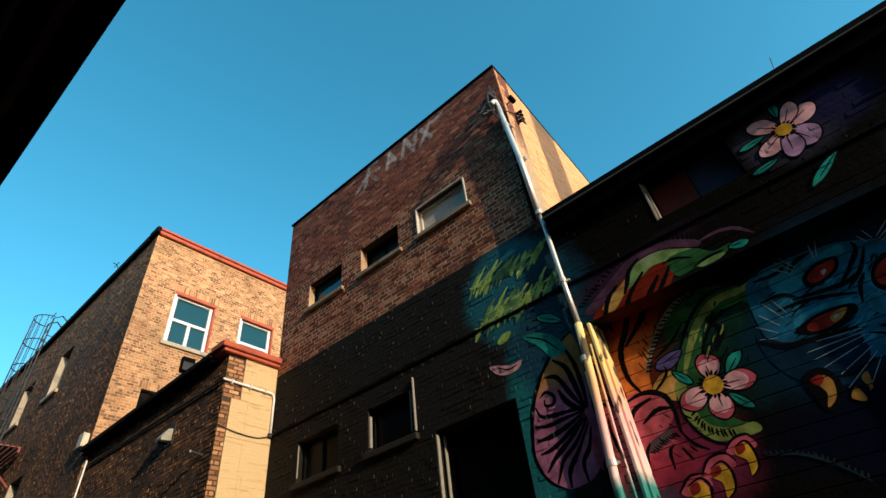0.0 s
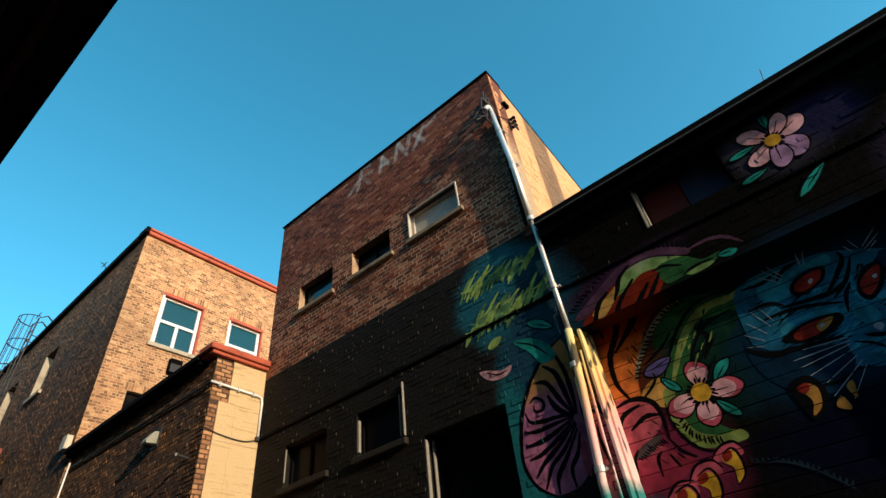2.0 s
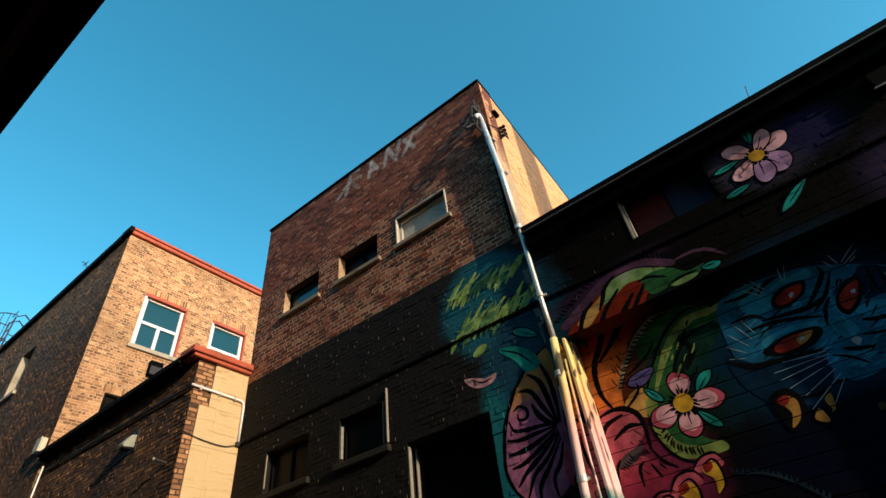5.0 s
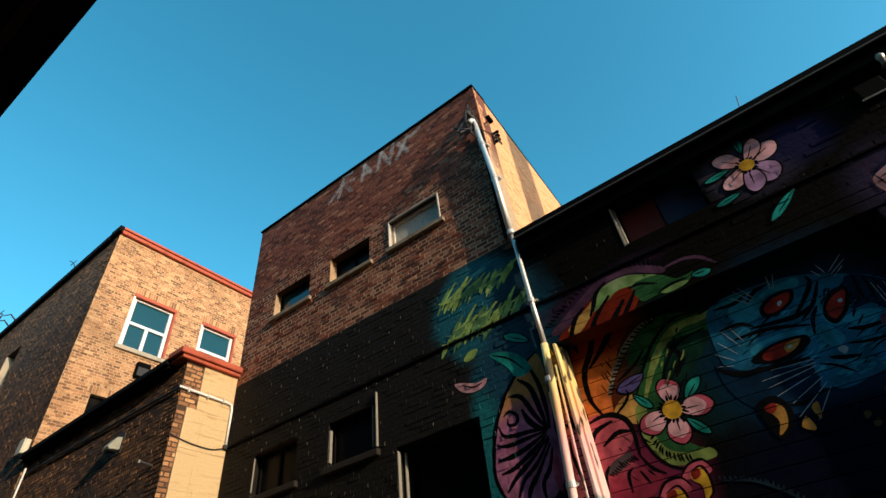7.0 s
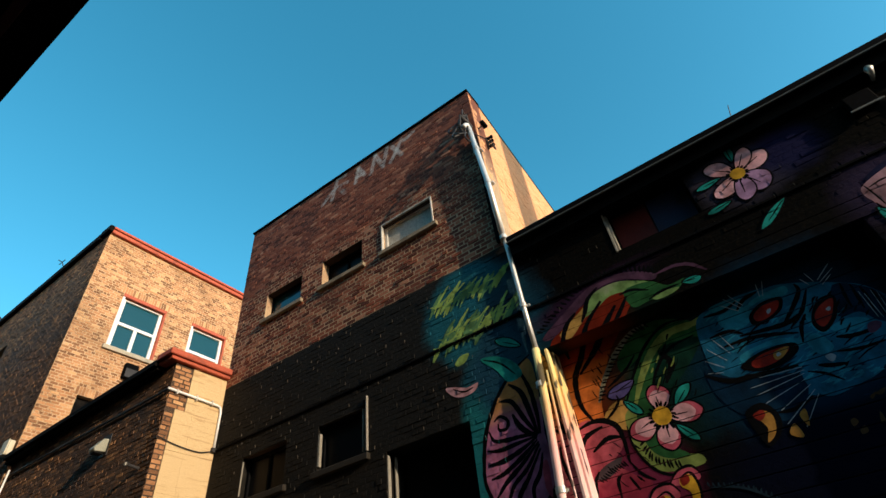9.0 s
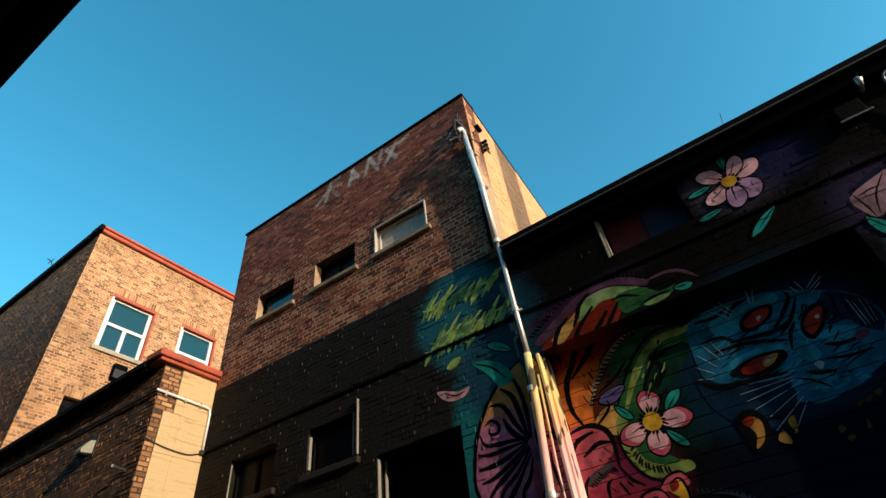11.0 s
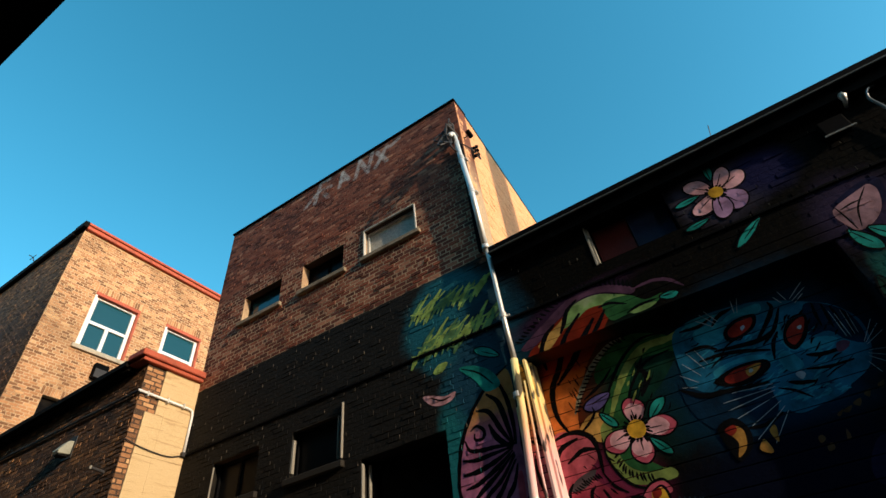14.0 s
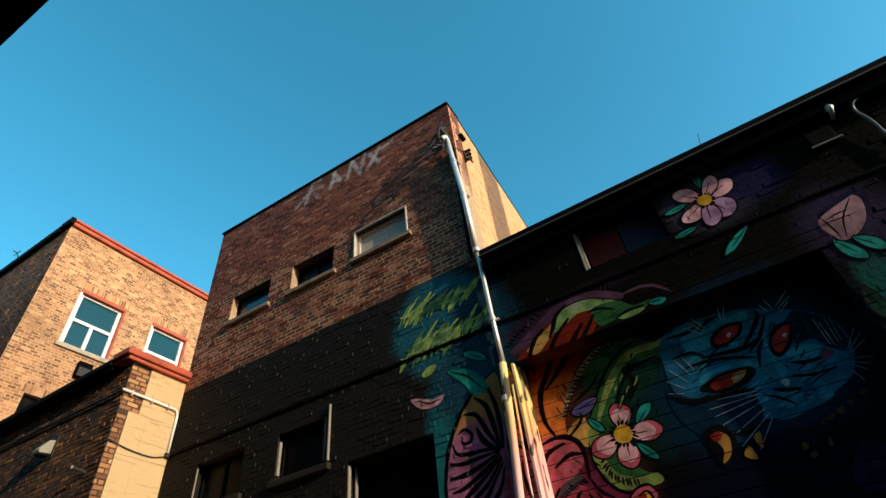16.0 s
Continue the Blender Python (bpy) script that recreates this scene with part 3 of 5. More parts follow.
part("eave", falling(box(AX - 0.17, AX + 0.3, MY1 + 0.252, AY1 - 0.004, AH + 0.052, AH + 0.145, 0.01), 6.8, 0.06, 0.024), M_TAR, annex, "dark tarred eave board")
part("eave", falling(box(AX - 0.12, AX + 0.3, MY1 + 0.252, AY1 - 0.004, AH + 0.0, AH + 0.05, 0.006), 6.8, 0.06, 0.024), M_TAR, annex, "dark tarred eave board")

# ---------------------------------------------------------------- tall corner house behind
tall = thing("corner_house", "tall buff brick house with red-trimmed white windows", "house", at=(3.31, 13, 0))
TX, TY, TH, TC = 3.31, AY1, 10.86, 0.061
XZ0, XZ1 = snap(8.1, 4.9, TC), snap(9.5, 4.9, TC)
end_tall = Face((TX, TY, 0), (1, 0, 0), (0, -1, 0))
TW = [(4.09 - TX, 5.18 - TX), (5.88 - TX, 6.92 - TX)]
tholes = [(a, b, XZ0, XZ1) for a, b in TW]
arches = [(a - 0.06, b + 0.06, XZ1, XZ1 + 0.183) for a, b in TW] + [(0.56, 1.12, snap(6.85, 4.9, TC), snap(6.85, 4.9, TC) + 0.183)]
tholes2 = tholes + [(0.62, 1.06, snap(6.2, 4.9, TC), snap(6.85, 4.9, TC))]
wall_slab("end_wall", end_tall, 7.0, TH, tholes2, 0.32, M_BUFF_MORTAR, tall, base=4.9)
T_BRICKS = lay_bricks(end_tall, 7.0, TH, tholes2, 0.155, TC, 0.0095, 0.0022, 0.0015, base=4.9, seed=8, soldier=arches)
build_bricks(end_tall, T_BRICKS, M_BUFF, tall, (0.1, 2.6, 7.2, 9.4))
long_tall = Face((TX, 32.0, 0), (0, -1, 0), (-1, 0, 0))
TL = [(a, b, snap(c, 3, TC), snap(d, 3, TC)) for a, b, c, d in [(14.95, 15.80, 8.05, 9.35), (17.6, 18.5, 8.05, 9.35), (20.4, 21.3, 8.05, 9.35), (14.95, 15.80, 4.4, 6.0), (17.6, 18.5, 4.4, 6.0)]]
lholes = [(32 - b, 32 - a, c, d) for a, b, c, d in TL]
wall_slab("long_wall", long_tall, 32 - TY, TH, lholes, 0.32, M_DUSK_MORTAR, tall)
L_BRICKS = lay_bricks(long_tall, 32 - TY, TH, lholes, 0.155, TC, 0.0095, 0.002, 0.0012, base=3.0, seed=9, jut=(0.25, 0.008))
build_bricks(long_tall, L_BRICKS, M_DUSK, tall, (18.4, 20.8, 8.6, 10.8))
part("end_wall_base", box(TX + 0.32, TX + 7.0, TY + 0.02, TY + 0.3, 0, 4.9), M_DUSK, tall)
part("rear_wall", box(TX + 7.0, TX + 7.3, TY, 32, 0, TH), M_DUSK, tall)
part("roof", box(TX + 0.3, TX + 7.0, TY + 0.3, 32, TH - 0.3, TH - 0.15), M_ROOF, tall)
part("cornice", box(TX - 0.0, TX + 7.0, TY - 0.09, TY + 0.3, TH, TH + 0.1, 0.01), M_RUST, tall, "red painted metal cornice")
part("cornice", box(TX - 0.0, TX + 7.0, TY - 0.13, TY + 0.3, TH + 0.102, TH + 0.17, 0.01), M_RUST, tall, "red painted metal cornice")
part("eave", falling(box(TX - 0.10, TX + 0.3, 18.0, 32, TH + 0.0, TH + 0.17, 0.01), 18.0, 0.33, 0.0), M_TAR, tall, "dark tarred eave board")
part("eave", falling(box(TX - 0.10, TX + 0.3, TY + 0.302, 17.998, TH + 0.0, TH + 0.17, 0.01), 11.5, 0.05, 0.043), M_TAR, tall, "dark tarred eave board")
part("eave_end", box(TX - 0.10, TX - 0.002, TY - 0.13, TY + 0.3, TH + 0.0, TH + 0.17, 0.01), M_TAR, tall)


def vinyl_window(owner, x0, x1, z0, z1, y):
    """White window: one wide light above two small ones, red trim, pale sill."""
    w = thing("window", "", "")
    w.parent = owner
    w.location = Vector(((x0 + x1) / 2, y, z0)) - Vector(owner.location)
    f, yb = 0.075, y + 0.1
    zm = z0 + (z1 - z0) * 0.47
    for a, b, c, d in ((x0 + 0.05, x0 + 0.05 + f, z0, z1 - 0.09), (x1 - 0.05 - f, x1 - 0.05, z0, z1 - 0.09)):
        part("frame", box(a, b, yb - 0.03, yb + 0.05, c, d, 0.006), M_WHITE, w, "white vinyl window frame")
    for c, d in ((z0, z0 + f), (zm - f / 2, zm + f / 2), (z1 - 0.09 - f * 0.6, z1 - 0.09)):
        part("rail", box(x0 + 0.05 + f, x1 - 0.05 - f, yb - 0.028, yb + 0.05, c, d, 0.006), M_WHITE, w, "white vinyl window rail")
    xm = (x0 + x1) / 2
    part("mullion", box(xm - 0.04, xm + 0.04, yb - 0.026, yb + 0.05, z0 + f, zm - f / 2, 0.006), M_WHITE, w)
    for a, b, c, d in ((x0 + f, x1 - f, zm + f / 2, z1 - 0.09 - f * 0.6), (x0 + f, xm - 0.03, z0 + f, zm - f / 2), (xm + 0.03, x1 - f, z0 + f, zm - f / 2)):
        part("pane", box(a, b, yb + 0.012, yb + 0.024, c, d), M_GLASS, w)
    part("trim", box(x0 + 0.002, x1 - 0.002, y - 0.02, y + 0.12, z1 - 0.09, z1 - 0.002, 0.006), M_RUST, w, "red painted window trim")
    part("trim", box(x1 - 0.05, x1 - 0.002, y - 0.012, y + 0.12, z0, z1 - 0.092, 0.006), M_RUST, w, "red painted window trim")
    part("trim", box(x0 + 0.002, x0 + 0.05, y - 0.012, y + 0.12, z0, z1 - 0.092, 0.006), M_WHITE, w)
    part("sill", box(x0 - 0.06, x1 + 0.06, y - 0.06, y + 0.12, z0 - 0.1, z0 - 0.002, 0.008), M_STONE, w, "pale stone sill")
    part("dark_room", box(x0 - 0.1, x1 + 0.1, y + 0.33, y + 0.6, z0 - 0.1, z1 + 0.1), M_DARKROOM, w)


for a, b in TW:
    vinyl_window(tall, TX + a, TX + b, XZ0, XZ1, TY)
part("blocked_opening", box(TX + 0.6, TX + 1.08, TY + 0.12, TY + 0.2, 6.1, 6.9), M_DOOR, tall, "dark blocked opening under a brick arch")
for a, b, c, d in TL:
    w = thing("window", "", "")
    w.parent = tall
    w.location = Vector((TX, (a + b) / 2, c)) - Vector(tall.location)
    part("reveal", box(TX + 0.0, TX + 0.24, b - 0.05, b - 0.003, c + 0.002, d - 0.02, 0.004), M_STONE, w, "pale rendered reveal")
    part("pane", box(TX + 0.2, TX + 0.22, a + 0.003, b - 0.06, c + 0.01, d - 0.01), M_GLASS, w)
    part("rail", box(TX + 0.17, TX + 0.2, a + 0.003, b - 0.06, (c + d) / 2 - 0.03, (c + d) / 2 + 0.03), M_WHITE, w)
    part("sill", box(TX - 0.07, TX + 0.2, a - 0.08, b + 0.06, c - 0.1, c - 0.002, 0.008), M_STONE, w, "pale stone sill")

# ---------------------------------------------------------------- building over the camera: dark eave
shed = thing("eave_building", "dark wall and overhanging eave close overhead", "building", at=(-1.2, 2, 0))
EZ, EX = 5.1, 0.052
part("side_wall", box(-1.4, -1.1, -6, 26, 0, EZ + 0.1), M_DUSK, shed)
part("soffit", box(-1.1, EX - 0.03, -6, 26, EZ + 0.03, EZ + 0.07), M_DOOR, shed)
part("fascia", box(EX - 0.03, EX, -6, 26, EZ, EZ + 0.2, 0.006), M_BLACK, shed, "black eave fascia")
part("roof", box(-6, EX - 0.03, -6, 26, EZ + 0.1, EZ + 0.2), M_ROOF, shed)
part("rear_wall", box(-6, -5.7, -6, 26, 0, EZ + 0.1), M_DUSK, shed)
M_SOFFIT_TRIM = speckled("dull_red_soffit_trim", (0.06, 0.012, 0.010), 0.7)
part("soffit_batten", box(-0.22, -0.16, -6, 26, EZ - 0.0, EZ + 0.028, 0.004), M_SOFFIT_TRIM, shed)
part("soffit_batten", box(-0.42, -0.38, -6, 26, EZ - 0.0, EZ + 0.028, 0.004), M_IRON, shed)


# ---------------------------------------------------------------- mural: painted shapes on bricks, boards and lintel
PAINTS = {
    "black": (0.003, 0.003, 0.0035), "rose": (0.52, 0.09, 0.13), "lime": (0.22, 0.28, 0.07), "leafgreen": (0.025, 0.10, 0.03), "plum": (0.085, 0.036, 0.065),
    "dust": (0.22, 0.21, 0.15), "teal": (0.015, 0.26, 0.21), "violet": (0.10, 0.08, 0.22), "forest": (0.005, 0.03, 0.018),
    "grey": (0.07, 0.055, 0.06), "pink": (0.80, 0.40, 0.42), "mauve": (0.40, 0.22, 0.36), "gold": (0.68, 0.36, 0.03), "bud": (0.36, 0.19, 0.21),
    "scrawl": (0.34, 0.48, 0.12), "moss": (0.13, 0.27, 0.11), "red": (0.26, 0.022, 0.014), "ochre": (0.40, 0.19, 0.04), "amber": (0.55, 0.30, 0.075), "tooth": (0.06, 0.035, 0.016),
    "pale": (0.30, 0.38, 0.44), "dusk": (0.008, 0.008, 0.03), "slate": (0.014, 0.03, 0.045), "blue": (0.012, 0.12, 0.215), "midnight": (0.003, 0.02, 0.045),
    "azure": (0.022, 0.23, 0.33), "flank": (0.46, 0.15, 0.26), "tawny": (0.62, 0.17, 0.035), "arch": (0.20, 0.32, 0.10), "rosy": (0.47, 0.10, 0.13), "flame": (0.70, 0.20, 0.24),
}
# a second colour into which the first fades between two heights
# tawny's dark red upper end holds the lintel's shade in the paint
FADES = {"flame": ((0.72, 0.36, 0.07), 3.0, 3.4), "flank": ((0.56, 0.25, 0.075), 3.34, 3.62), "tawny": ((0.20, 0.018, 0.006), 3.55, 3.86), "rosy": ((0.30, 0.03, 0.06), 3.02, 2.6), "arch": ((0.30, 0.36, 0.18), 4.22, 4.33)}


def spray_paint(name, color):
    m = Mat(name + "_mural_paint", 0.7, 0, 0.05)
    cloud, fine = m.noise(7, 3), m.noise(60, 3)
    low = tuple(c * 0.5 for c in color)
    high = tuple(min(1, c * 1.3) for c in color)
    col = m.ramp(cloud, [(0.32, low), (0.68, high)])
    if name in FADES:
        other, z0, z1 = FADES[name]
        fade = (m.z + (cloud - 0.5) * 0.35).step(z0, z1)
        col = m.mix(fade, col, m.ramp(cloud, [(0.32, tuple(c * 0.6 for c in other)), (0.68, other)]))
    col = m.mix(fine.step(0.55, 0.8) * 0.35, col, tuple(c * 0.4 for c in color))
    return m.done(col, fine, 0.002)


PAINT = {k: spray_paint(k, v) for k, v in PAINTS.items()}
# painted pieces: y0, y1, z0, z1, x of their outer face
WALL = [(MY1 - b, MY1 - a, c, d, FX - e) for a, b, c, d, e in F_BRICKS if MY1 - a < 3.0 and 2.0 < c < 5.4]
WALL += [(MY0 - b, MY0 - a, c, d, FX - e) for a, b, c, d, e in B_BRICKS]
WALL += [(GY0 - 0.12, GY1 + 0.12, c, d, FX - e) for a, b, c, d, e in LINTEL]
WALL += [(MY0, 3.0, 3.54, 5.36, FX), (MY0, 2.395, 2.0, 3.54, FX), (GY1 + 0.125, MY0, 2.0, SH, FX), (-4.0, GY0 - 0.125, 2.0, SH, FX), (GY0 - 0.12, GY1 + 0.12, 4.2, 4.6, FX), (GY0 - 0.12, -0.315, 4.6, SH, FX)]
GATE = [(GY1 - b, GY1 - a, c, d, RX - e) for a, b, c, d, e in BOARDS]
mural = thing("mural", "bright spray-painted mural of flowers, leaves and striped shapes", "mural", at=(FX, 0.5, 2.5))
level = 0


def clip(poly, axis, limit, keep_low):
    out = []
    for a, b in zip(poly, poly[1:] + poly[:1]):
        ia, ib = (a[axis] <= limit) == keep_low, (b[axis] <= limit) == keep_low
        if ia:
            out.append(a)
        if ia != ib:
            t = (limit - a[axis]) / (b[axis] - a[axis])
            out.append((a[0] + (b[0] - a[0]) * t, a[1] + (b[1] - a[1]) * t))
    return out


def shape(name, paint, polys, on=WALL):
    """Outlines laid on every piece that they cross, a coat thick."""
    global level
    level += 1
    lift = 0.0004 + 0.000010 * level
    verts, faces = [], []
    for poly in polys:
        y0, y1 = min(p[0] for p in poly), max(p[0] for p in poly)
        z0, z1 = min(p[1] for p in poly), max(p[1] for p in poly)
        for a, b, c, d, x in on:
            if a > y1 or b < y0 or c > z1 or d < z0:
                continue
            cut = clip(clip(clip(clip(poly, 0, b, True), 0, a, False), 1, d, True), 1, c, False)
            if len(cut) > 2:
                k = len(verts)
                verts += [(x - lift - FX, y - 0.5, z - 2.5) for y, z in cut]
                faces.append(list(range(k, k + len(cut))))
    if faces:
        ob = new(name, mesh_of(name, verts, faces, PAINT[paint]))
        ob.parent = mural


def fill(paint, *knots, on=WALL):
    """A field of colour inside a smooth closed outline."""
    p = [Vector((*k, 0)) for k in knots]
    n = len(p)
    ring = []
    for i in range(n):
        a, b, c, d = p[i - 1], p[i], p[(i + 1) % n], p[(i + 2) % n]
        for k in range(4):
            t = k / 4
            q = 0.5 * ((2 * b) + (c - a) * t + (2 * a - 5 * b + 4 * c - d) * t * t + (3 * b - a - 3 * c + d) * t ** 3)
            ring.append((q.x, q.y))
    shape("painted_field", paint, [ring], on)


def stroke(paint, width, *knots, name="painted_line", on=WALL):
    """A brush line that swells in the middle and tapers to its ends."""
    width *= 0.6 if paint == "pale" else 1.0
    pts = curve_through([(*k, 0) for k in knots], 7 if len(knots) > 2 else 2)
    n = len(pts)
    left, right = [], []
    for i, p in enumerate(pts):
        d = (pts[min(i + 1, n - 1)] - pts[max(i - 1, 0)]).normalized()
        w = width / 2 * (0.4 + 0.75 * math.sin(math.pi * min(max((i + 0.3) / (n - 0.4), 0), 1))) * random.uniform(0.85, 1.1)
        left.append((p.x - d.y * w, p.y + d.x * w))
        right.append((p.x + d.y * w, p.y - d.x * w))
    shape(name, paint, [[left[i], left[i + 1], right[i + 1], right[i]] for i in range(n - 1)], on)


def leaf(paint, width, base, tip, edge=True, on=WALL):
    """A petal or leaf from base to tip, with dark rim and midrib."""
    b, t = Vector(base), Vector(tip)
    d = t - b
    s = Vector((-d.y, d.x)).normalized()
    round_tip = paint in ("pink", "mauve") and on is WALL
    bend = random.uniform(-0.12, 0.12) * width

    def ring(grow):
        out = []
        for k in range(22):
            a = 2 * math.pi * k / 22
            along = 0.5 - 0.5 * math.cos(a)
            full = math.copysign(abs(math.sin(a)) ** 1.2, math.sin(a)) if round_tip else math.copysign(abs(math.sin(a)) ** 1.5, math.sin(a))
            w = full * width / 2 * (0.72 + 0.42 * along) + bend * math.sin(math.pi * along)
            p = b + d * (along * (1 + 2 * grow / d.length) - grow / d.length) + s * (w + math.copysign(grow, math.sin(a)))
            out.append((p.x, p.y))
        return out

    if edge:
        shape("painted_rim", "black", [ring(0.012)], on)
    if paint == "pink" and on is GATE:
        shape("painted_petal", "rose", [ring(0.0)], on)
        d = d * 0.8
        width = width * 0.92
    shape("painted_petal" if paint in ("pink", "mauve") else "painted_leaf", paint, [ring(0.0)], on)
    if edge and d.length > 0.1:
        m0, m1 = b + d * 0.05, b + d * 0.7
        stroke("black", 0.01, (m0.x, m0.y), (m1.x, m1.y), on=on)


def fringe(paint, width, length, count, *knots, on=WALL):
    """A row of short spines along a curve."""
    pts = curve_through([(*k, 0) for k in knots], 12)
    for k in range(count):
        i = min(int((k + 0.5) / count * (len(pts) - 1)), len(pts) - 2)
        p, d = pts[i], (pts[i + 1] - pts[i]).normalized()
        q = p + Vector((d.y, -d.x, 0)) * length * random.uniform(0.8, 1.1) - d * length * 0.4
        stroke(paint, width, (p.x, p.y), ((p.x + q.x) / 2 + 0.004, (p.y + q.y) / 2), (q.x, q.y), name="painted_spine", on=on)


def disc(paint, radius, centre, spokes, on=WALL):
    """The heart of a blossom with its ring of dark dashes."""
    y, z = centre
    for k in range(spokes):
        a = 2 * math.pi * k / spokes
        r0, r1 = radius * 0.85, radius * random.uniform(1.35, 1.7)
        stroke("black", 0.02, (y + math.cos(a) * r0, z + math.sin(a) * r0), (y + math.cos(a + 0.12) * r1, z + math.sin(a + 0.12) * r1), name="painted_dash", on=on)
    shape("painted_disc", paint, [[(y + math.cos(2 * math.pi * k / 24) * radius * random.uniform(0.93, 1.05), z + math.sin(2 * math.pi * k / 24) * radius * random.uniform(0.93, 1.05)) for k in range(24)]], on)


brush = random.Random(21)


def wisps(paint, centre, reach, slope, count, longest):
    """Loose dry-brush strokes scattered over a part of the gate."""
    for k in range(count):
        turn, far = brush.uniform(0, 2 * math.pi), math.sqrt(brush.random())
        dy = reach[0] * far * math.cos(turn)
        y, z = centre[0] + dy, centre[1] + reach[1] * far * math.sin(turn) + dy * 0.3 * (centre[0] < 0)
        run = brush.uniform(0.4, 1.0) * longest / math.hypot(1, slope)
        sway = brush.uniform(-0.1, 0.1) * longest
        stroke(paint, brush.uniform(0.006, 0.016), (y - run / 2, z - run * slope / 2), (y, z + sway), (y + run / 2, z + run * slope / 2), on=GATE, name="painted_wisp")


# flank beside the pipe
fill("flank", (1.67, 3.92), (1.85, 3.82), (2.01, 3.68), (2.14, 3.52), (2.23, 3.36), (2.30, 3.09), (2.30, 2.89), (2.22, 2.73), (2.07, 2.62), (1.87, 2.63), (1.76, 2.70), (1.66, 2.81), (1.65, 2.99), (1.67, 3.17), (1.65, 3.39), (1.63, 3.72))
fill("rose", (1.75, 2.95), (1.70, 2.96), (1.71, 2.77), (1.73, 2.68), (1.77, 2.77))
stroke("black", 0.043, (1.79, 3.86), (1.72, 3.64), (1.70, 3.41), (1.71, 3.20))
stroke("black", 0.049, (1.92, 3.74), (1.81, 3.62), (1.76, 3.39), (1.73, 3.20))
stroke("black", 0.044, (2.05, 3.61), (1.92, 3.56), (1.83, 3.37), (1.74, 3.21))
stroke("black", 0.034, (2.14, 3.44), (2.07, 3.47), (2.00, 3.41), (2.02, 3.34), (2.10, 3.35), (2.10, 3.41))
stroke("black", 0.038, (2.21, 3.37), (2.17, 3.27), (2.05, 3.24), (1.90, 3.23), (1.74, 3.20))
stroke("black", 0.053, (1.94, 3.45), (1.90, 3.34), (1.83, 3.25), (1.74, 3.19))
stroke("black", 0.037, (2.26, 3.20), (2.13, 3.17), (1.95, 3.18), (1.75, 3.19))
stroke("black", 0.042, (2.27, 3.07), (2.12, 3.07), (1.94, 3.11), (1.75, 3.18))
stroke("black", 0.041, (2.26, 2.95), (2.12, 2.97), (1.92, 3.06), (1.75, 3.16))
stroke("black", 0.040, (2.23, 2.79), (2.12, 2.89), (1.95, 2.99), (1.74, 3.14))
stroke("black", 0.040, (2.16, 2.68), (2.05, 2.85), (1.90, 2.95), (1.74, 3.12))
stroke("black", 0.039, (2.04, 2.62), (2.02, 2.75), (1.90, 2.88), (1.74, 3.08))
stroke("black", 0.038, (1.88, 2.63), (1.88, 2.78), (1.79, 2.89), (1.73, 3.04))
stroke("black", 0.038, (1.64, 3.95), (1.84, 3.85), (2.01, 3.71), (2.15, 3.53), (2.25, 3.34), (2.31, 3.10), (2.32, 2.91), (2.23, 2.72), (2.07, 2.61))
fill("flame", (1.56, 3.92), (1.49, 3.83), (1.49, 3.44), (1.47, 3.12), (1.46, 2.79), (1.44, 2.40), (1.64, 2.38), (1.61, 2.75), (1.60, 3.12), (1.57, 3.59))
stroke("black", 0.037, (1.59, 3.76), (1.57, 3.59), (1.53, 3.45), (1.53, 3.30))
stroke("black", 0.034, (1.52, 3.29), (1.50, 3.17), (1.47, 3.11))
stroke("black", 0.027, (1.56, 3.06), (1.57, 2.92), (1.54, 2.73), (1.52, 2.55))
stroke("black", 0.024, (1.59, 3.19), (1.50, 3.14))
# orange shoulder and the arch over the lintel
fill("plum", (1.46, 4.04), (1.24, 4.18), (0.96, 4.34), (0.74, 4.39), (0.47, 4.34), (0.28, 4.21), (0.33, 4.16), (0.54, 4.29), (0.76, 4.32), (0.95, 4.25), (1.20, 4.08), (1.37, 4.00))
fill("tawny", (1.41, 3.93), (1.21, 4.07), (0.93, 4.23), (0.62, 4.20), (0.53, 4.10), (0.65, 3.94), (0.78, 3.80), (0.90, 3.66), (1.03, 3.46), (1.10, 3.28), (1.14, 3.13), (1.32, 3.07), (1.35, 3.26), (1.37, 3.58))
fill("tawny", (1.48, 4.04), (1.26, 4.19), (0.97, 4.36), (0.65, 4.33), (0.56, 4.22), (0.68, 4.05), (0.81, 3.91), (0.95, 3.76), (1.07, 3.55), (1.16, 3.36), (1.20, 3.20), (1.38, 3.14), (1.42, 3.34), (1.43, 3.67), on=GATE)
fill("amber", (1.29, 4.00), (1.17, 4.08), (1.01, 4.17), (0.93, 4.25), (0.91, 4.15), (1.06, 4.03), (1.20, 3.93))
fill("arch", (1.01, 4.08), (0.93, 4.23), (0.80, 4.30), (0.59, 4.29), (0.36, 4.16), (0.28, 4.05), (0.51, 4.14), (0.72, 4.18), (0.86, 4.12))
fill("leafgreen", (0.59, 4.17), (0.36, 4.16), (0.23, 4.05), (0.08, 4.05), (0.21, 3.96), (0.41, 3.98), (0.57, 3.98))
fill("arch", (0.39, 4.01), (0.25, 4.01), (0.15, 3.99), (0.23, 3.96), (0.36, 3.96))
leaf("teal", 0.071, (0.11, 4.02), (-0.04, 4.00))
stroke("plum", 0.032, (0.293, 4.204), (0.132, 4.211), (-0.003, 4.158), (-0.107, 4.040))
fringe("black", 0.021, 0.071, 30, (1.46, 4.09), (1.25, 4.23), (0.97, 4.37), (0.74, 4.41), (0.48, 4.34), (0.28, 4.21))
stroke("black", 0.041, (0.81, 4.33), (0.93, 4.25), (0.99, 4.13), (1.05, 4.04))
